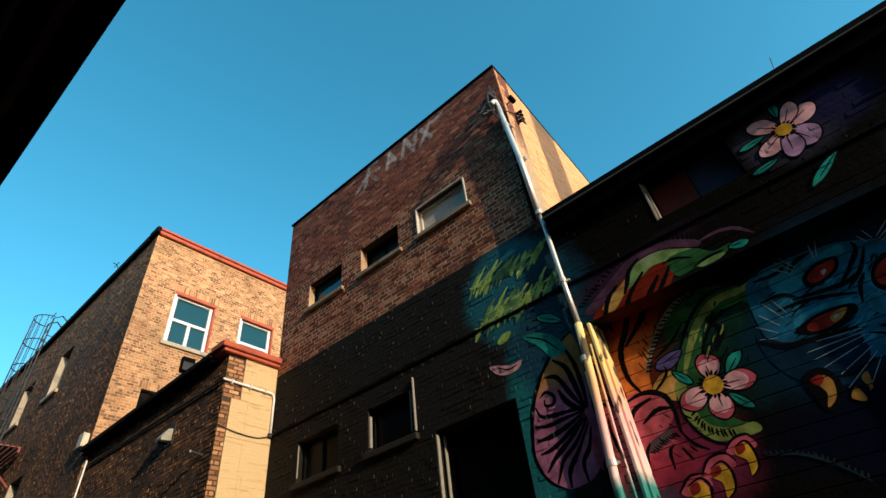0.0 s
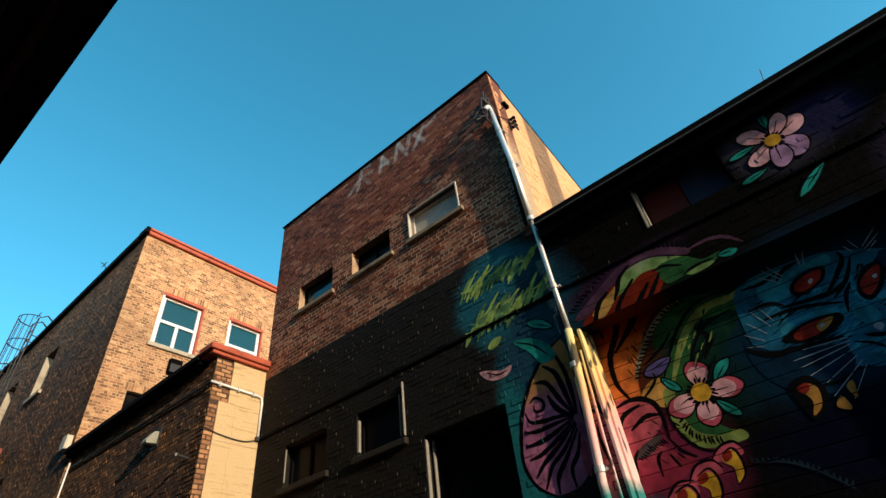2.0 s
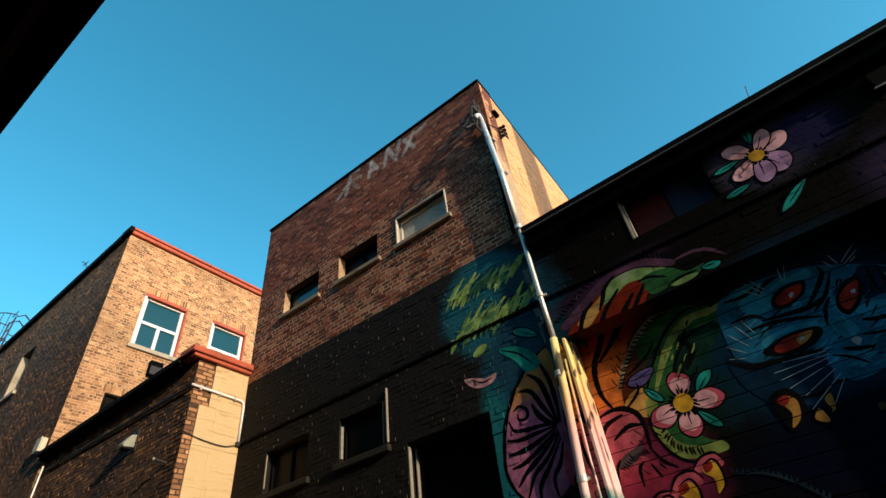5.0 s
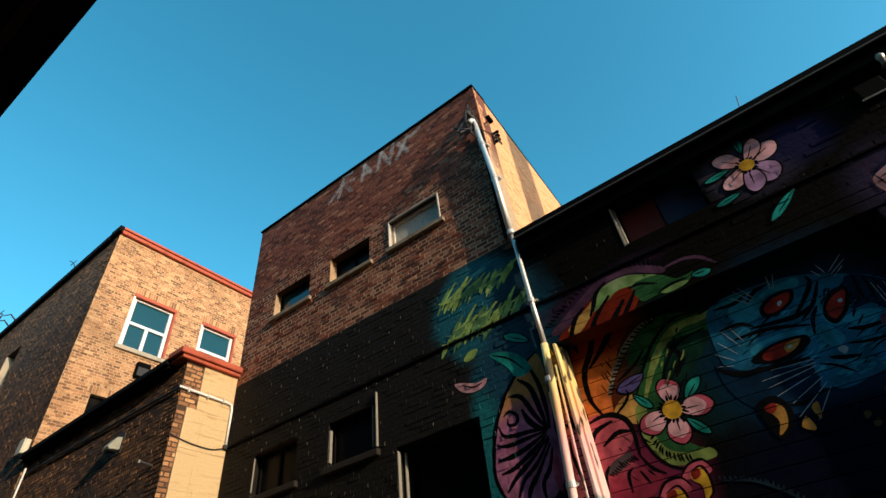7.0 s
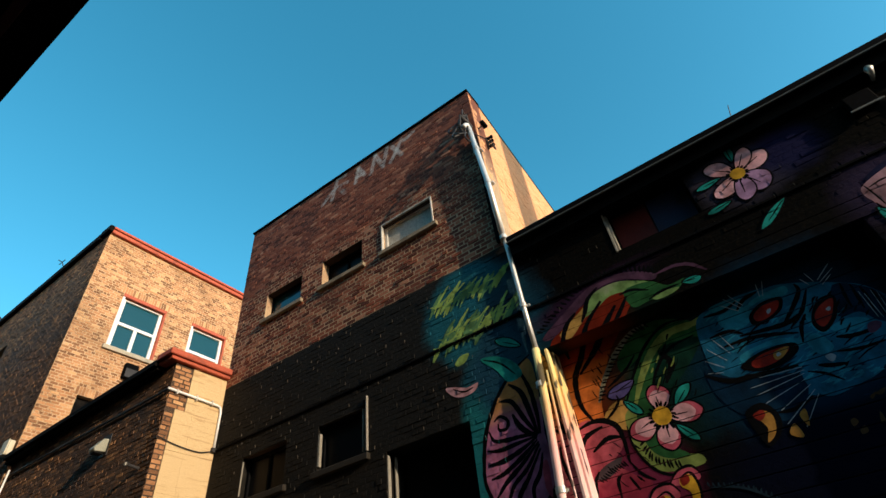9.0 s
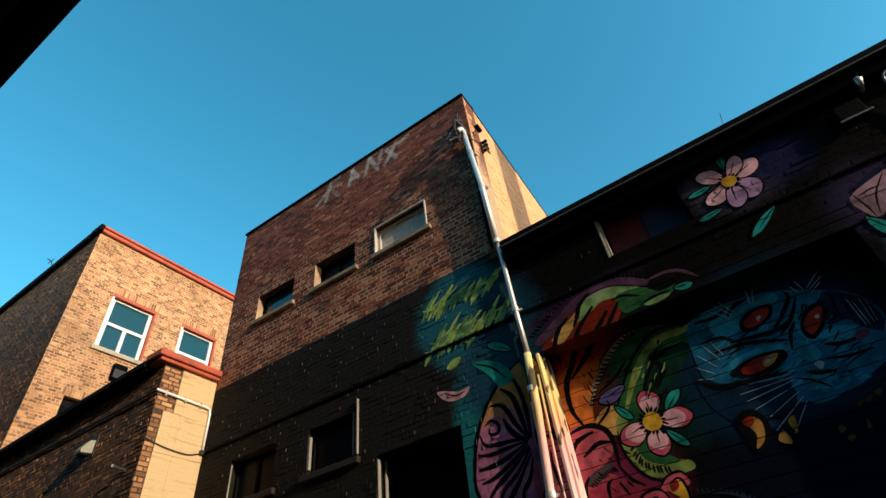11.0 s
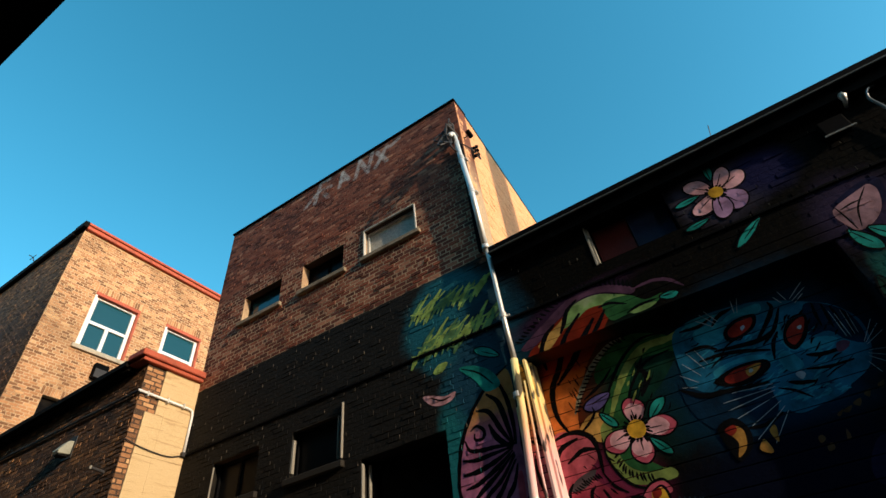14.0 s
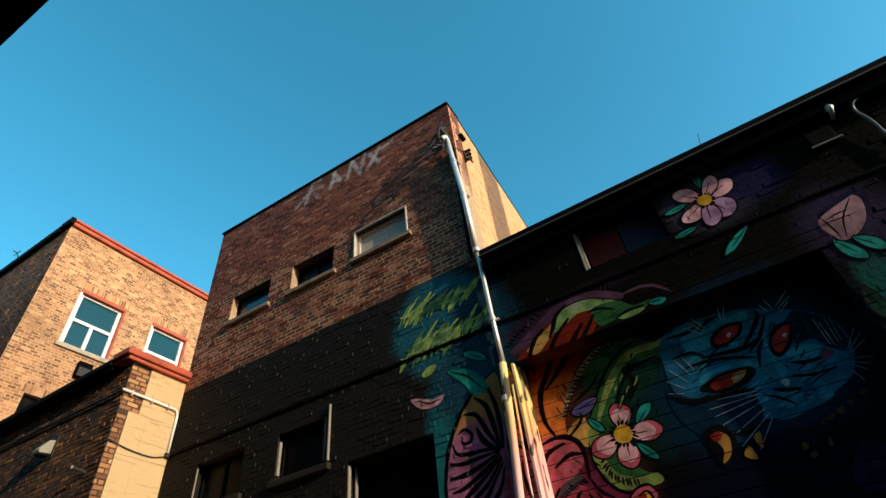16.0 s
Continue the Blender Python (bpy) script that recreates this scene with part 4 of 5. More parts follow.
stroke("black", 0.046, (1.08, 4.16), (1.20, 4.07), (1.28, 3.91), (1.27, 3.75))
stroke("black", 0.048, (1.13, 4.29), (1.26, 4.18), (1.34, 4.02), (1.33, 3.85), on=GATE)
stroke("black", 0.053, (0.82, 4.17), (1.02, 3.99), (1.16, 3.73), (1.27, 3.55), (1.29, 3.32), (1.22, 3.14))
stroke("black", 0.055, (0.86, 4.30), (1.07, 4.11), (1.21, 3.83), (1.33, 3.64), (1.35, 3.40), (1.28, 3.22), on=GATE)
stroke("black", 0.054, (0.71, 4.07), (0.87, 3.91), (1.02, 3.74), (1.21, 3.58))
stroke("black", 0.056, (0.74, 4.19), (0.91, 4.02), (1.07, 3.84), (1.27, 3.67), on=GATE)
stroke("black", 0.038, (0.59, 4.11), (0.69, 3.99), (0.84, 3.84))
stroke("black", 0.040, (0.61, 4.23), (0.72, 4.10), (0.88, 3.95), on=GATE)
stroke("black", 0.026, (0.42, 3.99), (0.30, 4.02), (0.15, 4.02))
stroke("black", 0.028, (0.64, 4.15), (0.53, 4.15), (0.39, 4.08))
# pale spine and green coil
fill("leafgreen", (0.52, 3.90), (0.32, 3.84), (0.19, 3.75), (0.17, 3.62), (0.33, 3.47), (0.55, 3.28), (0.80, 3.13), (0.94, 3.08), (1.03, 3.21), (0.84, 3.45), (0.69, 3.64), (0.89, 3.54), (0.91, 3.66), (0.75, 3.82), on=GATE)
fill("forest", (0.53, 3.62), (0.34, 3.64), (0.20, 3.60), (0.31, 3.46), (0.52, 3.30), (0.69, 3.22), (0.67, 3.42), on=GATE)
stroke("dust", 0.048, (0.575, 3.897), (0.710, 3.867), (0.870, 3.762), (0.995, 3.636), (1.099, 3.505), (1.183, 3.362), on=GATE)
fringe("black", 0.016, 0.058, 22, (0.56, 3.91), (0.70, 3.89), (0.88, 3.78), (1.01, 3.64), (1.11, 3.51), (1.20, 3.36), on=GATE)
stroke("lime", 0.065, (0.896, 3.233), (0.772, 3.429), (0.601, 3.629), (0.408, 3.737), (0.194, 3.738), (0.080, 3.777), on=GATE)
stroke("black", 0.025, (1.00, 3.22), (0.84, 3.46), (0.66, 3.68), (0.43, 3.82), (0.18, 3.80), on=GATE)
stroke("black", 0.024, (0.76, 3.22), (0.64, 3.44), (0.46, 3.60), (0.23, 3.64), on=GATE)
stroke("black", 0.049, (0.54, 3.60), (0.49, 3.47), (0.59, 3.33), on=GATE)
stroke("black", 0.026, (0.75, 3.66), (0.85, 3.57), (0.96, 3.51), (1.07, 3.46), on=GATE)
fill("amber", (1.19, 3.21), (1.08, 3.31), (0.97, 3.30), (0.95, 3.12), (1.03, 3.07), (1.12, 3.14), on=GATE)
stroke("black", 0.025, (1.18, 3.19), (1.06, 3.27), (0.98, 3.37), on=GATE)
leaf("violet", 0.121, (0.84, 3.45), (1.09, 3.38), on=GATE)
fill("lime", (1.00, 3.19), (0.90, 3.24), (0.93, 3.05), (0.90, 2.87), (0.79, 2.77), (0.58, 2.75), (0.56, 2.67), (0.83, 2.68), (0.95, 2.77), (1.01, 2.93), (1.02, 3.07), on=GATE)
fill("leafgreen", (0.93, 3.07), (0.90, 2.87), (0.79, 2.77), (0.63, 2.75), (0.73, 2.85), (0.82, 2.97), on=GATE)
fringe("black", 0.017, 0.061, 14, (0.98, 3.02), (0.95, 2.83), (0.84, 2.72), (0.70, 2.67), on=GATE)
stroke("black", 0.022, (1.02, 3.10), (1.02, 2.93), (0.95, 2.76), (0.83, 2.66), (0.63, 2.64), on=GATE)
# rose leg, toes and claws
fill("rosy", (1.43, 3.23), (1.24, 3.22), (1.10, 3.12), (1.10, 2.96), (1.20, 2.86), (1.08, 2.72), (0.97, 2.64), (1.08, 2.54), (1.26, 2.50), (1.50, 2.47), (1.51, 2.66), (1.50, 2.93), on=GATE)
fill("grey", (1.40, 2.78), (1.30, 2.85), (1.14, 2.88), (1.23, 2.78), (1.34, 2.75), on=GATE)
fringe("black", 0.013, 0.053, 12, (1.13, 2.85), (1.26, 2.82), (1.39, 2.76), on=GATE)
stroke("black", 0.042, (1.46, 3.19), (1.31, 3.22), (1.19, 3.20), (1.10, 3.12), (1.08, 2.99), (1.09, 2.83), on=GATE)
stroke("black", 0.038, (1.47, 2.98), (1.39, 3.11), (1.22, 3.16), on=GATE)
stroke("black", 0.037, (1.36, 2.98), (1.21, 3.05), (1.08, 3.03), on=GATE)
stroke("black", 0.027, (1.43, 2.62), (1.41, 2.75), (1.36, 2.82), on=GATE)
stroke("black", 0.026, (1.24, 2.58), (1.23, 2.71), (1.18, 2.76), on=GATE)
stroke("black", 0.025, (1.08, 2.61), (1.13, 2.72), on=GATE)
stroke("black", 0.021, (1.09, 2.83), (1.03, 2.72), (0.94, 2.65), on=GATE)
fill("rose", (0.84, 2.60), (0.78, 2.66), (0.67, 2.67), (0.62, 2.60), (0.67, 2.57), (0.80, 2.57), on=GATE)
fill("rose", (1.06, 2.49), (0.98, 2.58), (0.87, 2.60), (0.81, 2.52), (0.85, 2.48), (1.00, 2.46), on=GATE)
fill("rose", (1.26, 2.42), (1.17, 2.50), (1.05, 2.50), (1.02, 2.42), (1.08, 2.39), (1.21, 2.38), on=GATE)
fill("plum", (1.46, 2.39), (1.40, 2.47), (1.30, 2.47), (1.28, 2.41), (1.32, 2.34), on=GATE)
fill("gold", (0.77, 2.62), (0.70, 2.63), (0.67, 2.57), (0.68, 2.46), (0.74, 2.41), (0.73, 2.51), (0.78, 2.56), on=GATE)
fill("red", (0.77, 2.62), (0.71, 2.63), (0.71, 2.58), (0.77, 2.56), on=GATE)
fill("gold", (1.00, 2.51), (0.91, 2.53), (0.87, 2.47), (0.89, 2.36), (0.96, 2.31), (0.95, 2.41), (1.00, 2.46), on=GATE)
fill("red", (1.00, 2.51), (0.93, 2.53), (0.93, 2.48), (1.00, 2.46), on=GATE)
fill("gold", (1.19, 2.44), (1.10, 2.46), (1.06, 2.40), (1.09, 2.30), (1.18, 2.28), (1.17, 2.35), (1.20, 2.39), on=GATE)
fill("red", (1.19, 2.44), (1.12, 2.46), (1.12, 2.40), (1.19, 2.38), on=GATE)
stroke("black", 0.019, (0.77, 2.62), (0.69, 2.64), (0.66, 2.57), (0.67, 2.46), (0.74, 2.40), on=GATE)
stroke("black", 0.019, (1.00, 2.52), (0.90, 2.55), (0.86, 2.47), (0.88, 2.36), (0.96, 2.30), on=GATE)
stroke("black", 0.020, (1.20, 2.45), (1.09, 2.48), (1.04, 2.40), (1.08, 2.29), on=GATE)
stroke("black", 0.019, (0.85, 2.60), (0.77, 2.67), (0.66, 2.68), (0.61, 2.60), on=GATE)
stroke("black", 0.020, (1.07, 2.49), (0.98, 2.59), (0.86, 2.60), (0.80, 2.53), on=GATE)
stroke("black", 0.020, (1.27, 2.42), (1.16, 2.51), (1.03, 2.50), on=GATE)
# blossom on the gate
leaf("teal", 0.087, (0.59, 3.13), (0.43, 3.27), on=GATE)
leaf("teal", 0.064, (0.64, 2.99), (0.52, 2.84), on=GATE)
leaf("teal", 0.062, (0.97, 3.30), (0.86, 3.16), on=GATE)
leaf("pink", 0.188, (0.71, 3.13), (0.71, 3.35), on=GATE)
leaf("pink", 0.168, (0.67, 3.07), (0.41, 3.05), on=GATE)
leaf("pink", 0.184, (0.72, 3.04), (0.73, 2.82), on=GATE)
leaf("pink", 0.184, (0.78, 3.09), (1.01, 3.01), on=GATE)
disc("gold", 0.077, (0.72, 3.09), 18, on=GATE)
# leaves and loose petals by the door
leaf("teal", 0.094, (1.71, 4.08), (1.96, 4.24))
fill("teal", (2.17, 4.10), (2.01, 4.08), (1.83, 3.96), (1.75, 3.79), (1.91, 3.76), (2.01, 3.92))
stroke("black", 0.018, (2.14, 4.09), (1.96, 3.98), (1.82, 3.81))
fill("pink", (2.63, 3.95), (2.50, 3.92), (2.37, 3.87), (2.24, 3.88), (2.29, 3.81), (2.42, 3.79), (2.55, 3.84))
stroke("black", 0.016, (2.54, 3.91), (2.41, 3.84), (2.30, 3.85))
fill("scrawl", (2.47, 4.18), (2.40, 4.24), (2.29, 4.23), (2.35, 4.15), (2.45, 4.14))
# blue field: bands, almond shapes and fine pale lines
fill("blue", (0.16, 3.75), (-0.05, 3.82), (-0.27, 3.82), (-0.49, 3.79), (-0.68, 3.72), (-0.85, 3.63), (-0.99, 3.53), (-1.07, 3.37), (-1.04, 3.19), (-0.95, 3.04), (-0.80, 2.96), (-0.61, 2.90), (-0.45, 2.86), (-0.31, 2.90), (-0.16, 2.83), (-0.02, 2.87), (0.12, 3.03), (0.21, 3.24), (0.22, 3.46), on=GATE)
fill("midnight", (0.27, 3.33), (0.13, 3.21), (-0.10, 3.13), (-0.31, 3.07), (-0.28, 2.91), (-0.10, 2.79), (0.14, 2.89), (0.27, 3.09), on=GATE)
fill("midnight", (-0.82, 3.62), (-0.99, 3.52), (-1.05, 3.37), (-1.02, 3.20), (-0.92, 3.26), (-0.86, 3.36), (-0.73, 3.38), on=GATE)
wisps("azure", (-0.38, 3.36), (0.46, 0.30), -0.35, 60, 0.15)
wisps("black", (-0.40, 3.34), (0.52, 0.34), -0.35, 34, 0.18)
wisps("midnight", (-0.30, 3.05), (0.5, 0.2), -0.2, 24, 0.2)
fill("azure", (-0.01, 3.71), (-0.18, 3.72), (-0.25, 3.66), (-0.19, 3.57), (-0.09, 3.55), (0.01, 3.62), on=GATE)
fill("azure", (-0.01, 3.34), (-0.15, 3.37), (-0.31, 3.37), (-0.45, 3.30), (-0.42, 3.26), (-0.27, 3.33), (-0.11, 3.33), (-0.01, 3.28), on=GATE)
fill("azure", (-0.61, 3.61), (-0.59, 3.47), (-0.59, 3.36), (-0.63, 3.30), (-0.58, 3.30), (-0.55, 3.37), (-0.55, 3.50), on=GATE)
fill("azure", (-0.46, 3.28), (-0.53, 3.32), (-0.58, 3.26), (-0.59, 3.17), (-0.49, 3.16), on=GATE)
fill("azure", (-0.64, 3.32), (-0.78, 3.34), (-0.88, 3.29), (-0.81, 3.25), (-0.69, 3.26), on=GATE)
fill("blue", (-0.34, 3.10), (-0.44, 3.09), (-0.53, 3.00), (-0.69, 2.97), (-0.80, 2.99), (-0.74, 2.92), (-0.57, 2.88), (-0.41, 2.86), (-0.34, 2.92), (-0.31, 3.01), on=GATE)
fill("azure", (-0.43, 3.76), (-0.55, 3.75), (-0.52, 3.68), (-0.36, 3.71), (-0.21, 3.68), (-0.29, 3.74), on=GATE)
fill("azure", (0.03, 3.81), (-0.13, 3.82), (-0.23, 3.78), (-0.13, 3.76), (-0.01, 3.74), on=GATE)
wisps("azure", (-0.55, 2.98), (0.22, 0.06), -0.2, 30, 0.10)
wisps("azure", (-0.15, 3.66), (0.22, 0.12), -0.3, 24, 0.10)
wisps("black", (-0.75, 3.42), (0.16, 0.16), -0.9, 18, 0.10)
fill("black", (-0.21, 3.62), (-0.33, 3.69), (-0.48, 3.68), (-0.44, 3.58), (-0.32, 3.53), (-0.21, 3.53), on=GATE)
fill("black", (0.03, 3.25), (-0.15, 3.32), (-0.37, 3.31), (-0.39, 3.24), (-0.27, 3.18), (-0.11, 3.17), on=GATE)
fill("black", (-0.58, 3.44), (-0.68, 3.55), (-0.79, 3.54), (-0.73, 3.39), (-0.61, 3.30), (-0.56, 3.35), on=GATE)
fill("red", (-0.25, 3.62), (-0.36, 3.67), (-0.45, 3.66), (-0.41, 3.59), (-0.31, 3.55), (-0.24, 3.56), on=GATE)
fill("red", (-0.06, 3.26), (-0.17, 3.30), (-0.34, 3.29), (-0.28, 3.23), (-0.17, 3.20), (-0.07, 3.21), on=GATE)
fill("red", (-0.61, 3.45), (-0.69, 3.51), (-0.77, 3.52), (-0.70, 3.40), (-0.62, 3.34), (-0.59, 3.38), on=GATE)
fill("ochre", (-0.23, 3.28), (-0.34, 3.29), (-0.28, 3.23), (-0.22, 3.22), on=GATE)
fill("pale", (-0.34, 3.61), (-0.37, 3.62), (-0.37, 3.60), (-0.34, 3.58), on=GATE)
fill("pale", (-0.24, 3.26), (-0.26, 3.27), (-0.27, 3.25), (-0.24, 3.24), on=GATE)
fill("pale", (-0.69, 3.46), (-0.72, 3.47), (-0.72, 3.45), (-0.70, 3.44), on=GATE)
fill("pale", (-0.51, 3.13), (-0.55, 3.14), (-0.57, 3.11), (-0.53, 3.08), on=GATE)
stroke("black", 0.031, (-0.37, 3.44), (-0.50, 3.55), (-0.61, 3.67), (-0.61, 3.74), on=GATE)
stroke("black", 0.026, (-0.42, 3.41), (-0.55, 3.51), (-0.66, 3.66), on=GATE)
stroke("black", 0.036, (-0.08, 3.49), (-0.25, 3.47), (-0.42, 3.46), (-0.54, 3.50), on=GATE)
stroke("black", 0.031, (0.06, 3.45), (-0.10, 3.45), (-0.27, 3.42), (-0.45, 3.36), on=GATE)
stroke("black", 0.026, (-0.44, 3.28), (-0.49, 3.40), (-0.56, 3.48), on=GATE)
stroke("black", 0.032, (-0.64, 3.24), (-0.74, 3.21), (-0.91, 3.21), on=GATE)
stroke("black", 0.039, (0.29, 3.28), (0.14, 3.18), (-0.02, 3.16), (-0.33, 3.13), on=GATE)
stroke("black", 0.023, (-0.59, 3.14), (-0.73, 3.11), (-0.89, 3.11), on=GATE)
stroke("black", 0.019, (-0.36, 3.07), (-0.45, 3.02), (-0.53, 2.94), on=GATE)
stroke("black", 0.029, (-0.18, 3.78), (-0.06, 3.74), (0.10, 3.75), on=GATE)
stroke("black", 0.029, (-0.35, 3.79), (-0.24, 3.77), (-0.15, 3.70), on=GATE)
stroke("black", 0.028, (0.13, 3.56), (-0.02, 3.56), (-0.11, 3.50), on=GATE)
stroke("black", 0.021, (-0.87, 3.61), (-0.85, 3.51), (-0.84, 3.41), on=GATE)
stroke("black", 0.021, (-0.92, 3.58), (-0.91, 3.47), (-0.90, 3.37), on=GATE)
stroke("black", 0.020, (-0.96, 3.54), (-0.96, 3.44), (-0.94, 3.33), on=GATE)
stroke("black", 0.020, (-1.01, 3.49), (-1.00, 3.38), (-0.98, 3.28), on=GATE)
stroke("black", 0.031, (-0.44, 3.09), (-0.51, 3.06), (-0.61, 3.04), on=GATE)
stroke("black", 0.027, (-0.05, 2.86), (-0.17, 2.85), (-0.31, 2.90), on=GATE)
fill("plum", (-0.85, 3.25), (-0.90, 3.26), (-0.93, 3.23), (-0.88, 3.19), (-0.83, 3.19), on=GATE)
stroke("pale", 0.009, (-0.345, 3.087), (0.034, 3.079), on=GATE)
stroke("pale", 0.009, (-0.334, 3.064), (0.042, 3.012), on=GATE)
stroke("pale", 0.009, (-0.327, 3.025), (-0.011, 2.943), on=GATE)
stroke("pale", 0.009, (-0.332, 2.979), (-0.078, 2.866), on=GATE)
stroke("pale", 0.008, (-0.339, 2.937), (-0.071, 2.767), on=GATE)
stroke("pale", 0.008, (-0.344, 2.901), (-0.168, 2.715), on=GATE)
stroke("pale", 0.009, (-0.344, 3.111), (-0.055, 3.134), on=GATE)
stroke("pale", 0.010, (0.006, 3.411), (0.053, 3.555), on=GATE)
stroke("pale", 0.010, (0.045, 3.384), (0.122, 3.549), on=GATE)
stroke("pale", 0.010, (0.091, 3.339), (0.189, 3.478), on=GATE)
stroke("pale", 0.010, (0.129, 3.292), (0.242, 3.392), on=GATE)
stroke("pale", 0.010, (0.153, 3.256), (0.264, 3.289), on=GATE)
stroke("pale", 0.010, (-0.165, 3.693), (-0.049, 3.805), on=GATE)
stroke("pale", 0.010, (-0.188, 3.712), (-0.103, 3.840), on=GATE)
stroke("pale", 0.010, (-0.212, 3.724), (-0.149, 3.856), on=GATE)
stroke("pale", 0.010, (-0.355, 3.743), (-0.375, 3.861), on=GATE)
stroke("pale", 0.009, (-0.376, 3.739), (-0.429, 3.866), on=GATE)
stroke("pale", 0.009, (-0.735, 3.699), (-0.712, 3.794), on=GATE)
stroke("pale", 0.009, (-0.760, 3.698), (-0.900, 3.804), on=GATE)
stroke("pale", 0.009, (-0.765, 3.674), (-0.893, 3.749), on=GATE)
stroke("pale", 0.009, (-0.770, 3.649), (-0.857, 3.704), on=GATE)
stroke("pale", 0.009, (-0.695, 3.688), (-0.664, 3.759), on=GATE)
stroke("pale", 0.008, (-0.956, 3.472), (-0.959, 3.266), on=GATE)
stroke("pale", 0.008, (-1.001, 3.483), (-0.989, 3.278), on=GATE)
stroke("pale", 0.008, (-1.029, 3.461), (-1.011, 3.278), on=GATE)
stroke("pale", 0.008, (-0.933, 3.503), (-0.936, 3.279), on=GATE)
stroke("pale", 0.008, (-1.007, 3.204), (-1.129, 3.347), on=GATE)
stroke("pale", 0.008, (-1.011, 3.179), (-1.144, 3.244), on=GATE)
stroke("pale", 0.007, (-0.998, 3.137), (-1.121, 3.113), on=GATE)
stroke("pale", 0.007, (-0.977, 3.100), (-1.051, 3.023), on=GATE)
stroke("pale", 0.007, (-0.953, 3.063), (-0.983, 2.973), on=GATE)
stroke("pale", 0.008, (-1.011, 3.193), (-1.144, 3.301), on=GATE)
stroke("pale", 0.007, (-0.985, 3.119), (-1.088, 3.062), on=GATE)
# ochre crescents and small marks
fill("black", (0.15, 2.92), (0.02, 2.96), (-0.05, 2.86), (-0.02, 2.74), (0.10, 2.66), (0.14, 2.78), on=GATE)
fill("ochre", (0.10, 2.89), (0.03, 2.90), (-0.01, 2.85), (0.01, 2.76), (0.05, 2.71), (0.10, 2.69), (0.06, 2.77), (0.07, 2.82), on=GATE)
fill("red", (0.11, 2.89), (0.04, 2.91), (0.03, 2.87), (0.08, 2.84), on=GATE)
fill("ochre", (-0.06, 2.72), (-0.11, 2.76), (-0.13, 2.68), (-0.11, 2.66), (-0.06, 2.69), on=GATE)
fill("ochre", (-0.17, 2.81), (-0.22, 2.83), (-0.19, 2.72), (-0.17, 2.76), on=GATE)
fill("tooth", (-0.42, 2.68), (-0.45, 2.69), (-0.46, 2.66), (-0.42, 2.64), on=GATE)
fill("tooth", (-0.44, 2.61), (-0.48, 2.63), (-0.48, 2.59), (-0.44, 2.58), on=GATE)
fill("tooth", (-0.60, 2.69), (-0.60, 2.63), (-0.57, 2.62), on=GATE)
fill("tooth", (-0.72, 2.83), (-0.78, 2.85), (-0.75, 2.80), on=GATE)
fill("tooth", (-0.64, 2.80), (-0.71, 2.82), (-0.67, 2.78), on=GATE)
fill("tooth", (-0.60, 2.79), (-0.65, 2.81), (-0.61, 2.77), on=GATE)
fill("tooth", (-0.81, 2.87), (-0.86, 2.89), (-0.83, 2.84), on=GATE)
fill("tooth", (-0.91, 2.90), (-0.96, 2.92), (-0.93, 2.87), on=GATE)
fill("dusk", (-0.60, 2.43), (-0.72, 2.58), (-0.82, 2.59), (-0.86, 2.54), (-0.75, 2.32), (-0.61, 2.32), on=GATE)
stroke("slate", 0.014, (0.587, 2.505), (0.389, 2.453), (0.236, 2.347), (0.101, 2.207), on=GATE)
fringe("slate", 0.012, 0.034, 20, (0.59, 2.51), (0.39, 2.45), (0.24, 2.35), (0.10, 2.21), on=GATE)
# bud at the other end
fill("dusk", (-1.39, 4.23), (-1.59, 4.32), (-1.73, 4.31), (-1.70, 4.15), (-1.63, 4.07), (-1.56, 4.18))
fill("bud", (-1.34, 4.17), (-1.43, 4.22), (-1.59, 4.27), (-1.65, 4.28), (-1.67, 4.20), (-1.61, 4.05), (-1.50, 3.95), (-1.39, 3.93), (-1.35, 4.00), (-1.32, 4.09))
stroke("black", 0.013, (-1.36, 4.20), (-1.38, 4.08), (-1.39, 3.94))
stroke("black", 0.013, (-1.62, 4.27), (-1.49, 4.12), (-1.42, 3.95))
stroke("black", 0.014, (-1.38, 4.15), (-1.47, 4.17), (-1.55, 4.17))
leaf("teal", 0.101, (-1.33, 3.96), (-1.44, 3.73))
leaf("teal", 0.100, (-1.45, 3.93), (-1.58, 3.75))
leaf("forest", 0.098, (-1.28, 3.54), (-1.30, 3.24))
# sprayed yellow-green strokes in two slanting rows, nothing to read
for row_y, row_z, end_y, count in ((2.72, 4.84, 1.80, 26), (2.66, 4.42, 1.74, 26), (2.74, 4.30, 2.2, 8)):
    for k in range(count):
        y = row_y + (end_y - row_y) * k / (count - 1) + brush.uniform(-0.03, 0.03)
        z = row_z + brush.uniform(-0.05, 0.06)
        tall_by = brush.uniform(0.10, 0.30)
        lean = tall_by * brush.uniform(0.6, 1.0)
        tone = "moss" if brush.random() < 0.45 else "scrawl"
        stroke(tone, brush.uniform(0.02, 0.05), (y, z), (y - lean * 0.45, z + tall_by * 0.55), (y - lean, z + tall_by))
        if k % 3 == 1:
            stroke(tone, 0.022, (y + 0.04, z + 0.10), (y - 0.06, z + 0.07), (y - 0.15, z + 0.12))
        if k % 5 == 2:
            stroke("scrawl", 0.02, (y, z + 0.16), (y - 0.12, z + 0.17), (y - 0.26, z + 0.25))
wisps("black", (1.08, 3.56), (0.16, 0.28), 3.0, 12, 0.12)
wisps("lime", (0.55, 3.5), (0.16, 0.2), -1.3, 8, 0.10)
wisps("black", (0.5, 3.45), (0.26, 0.3), -1.3, 16, 0.12)
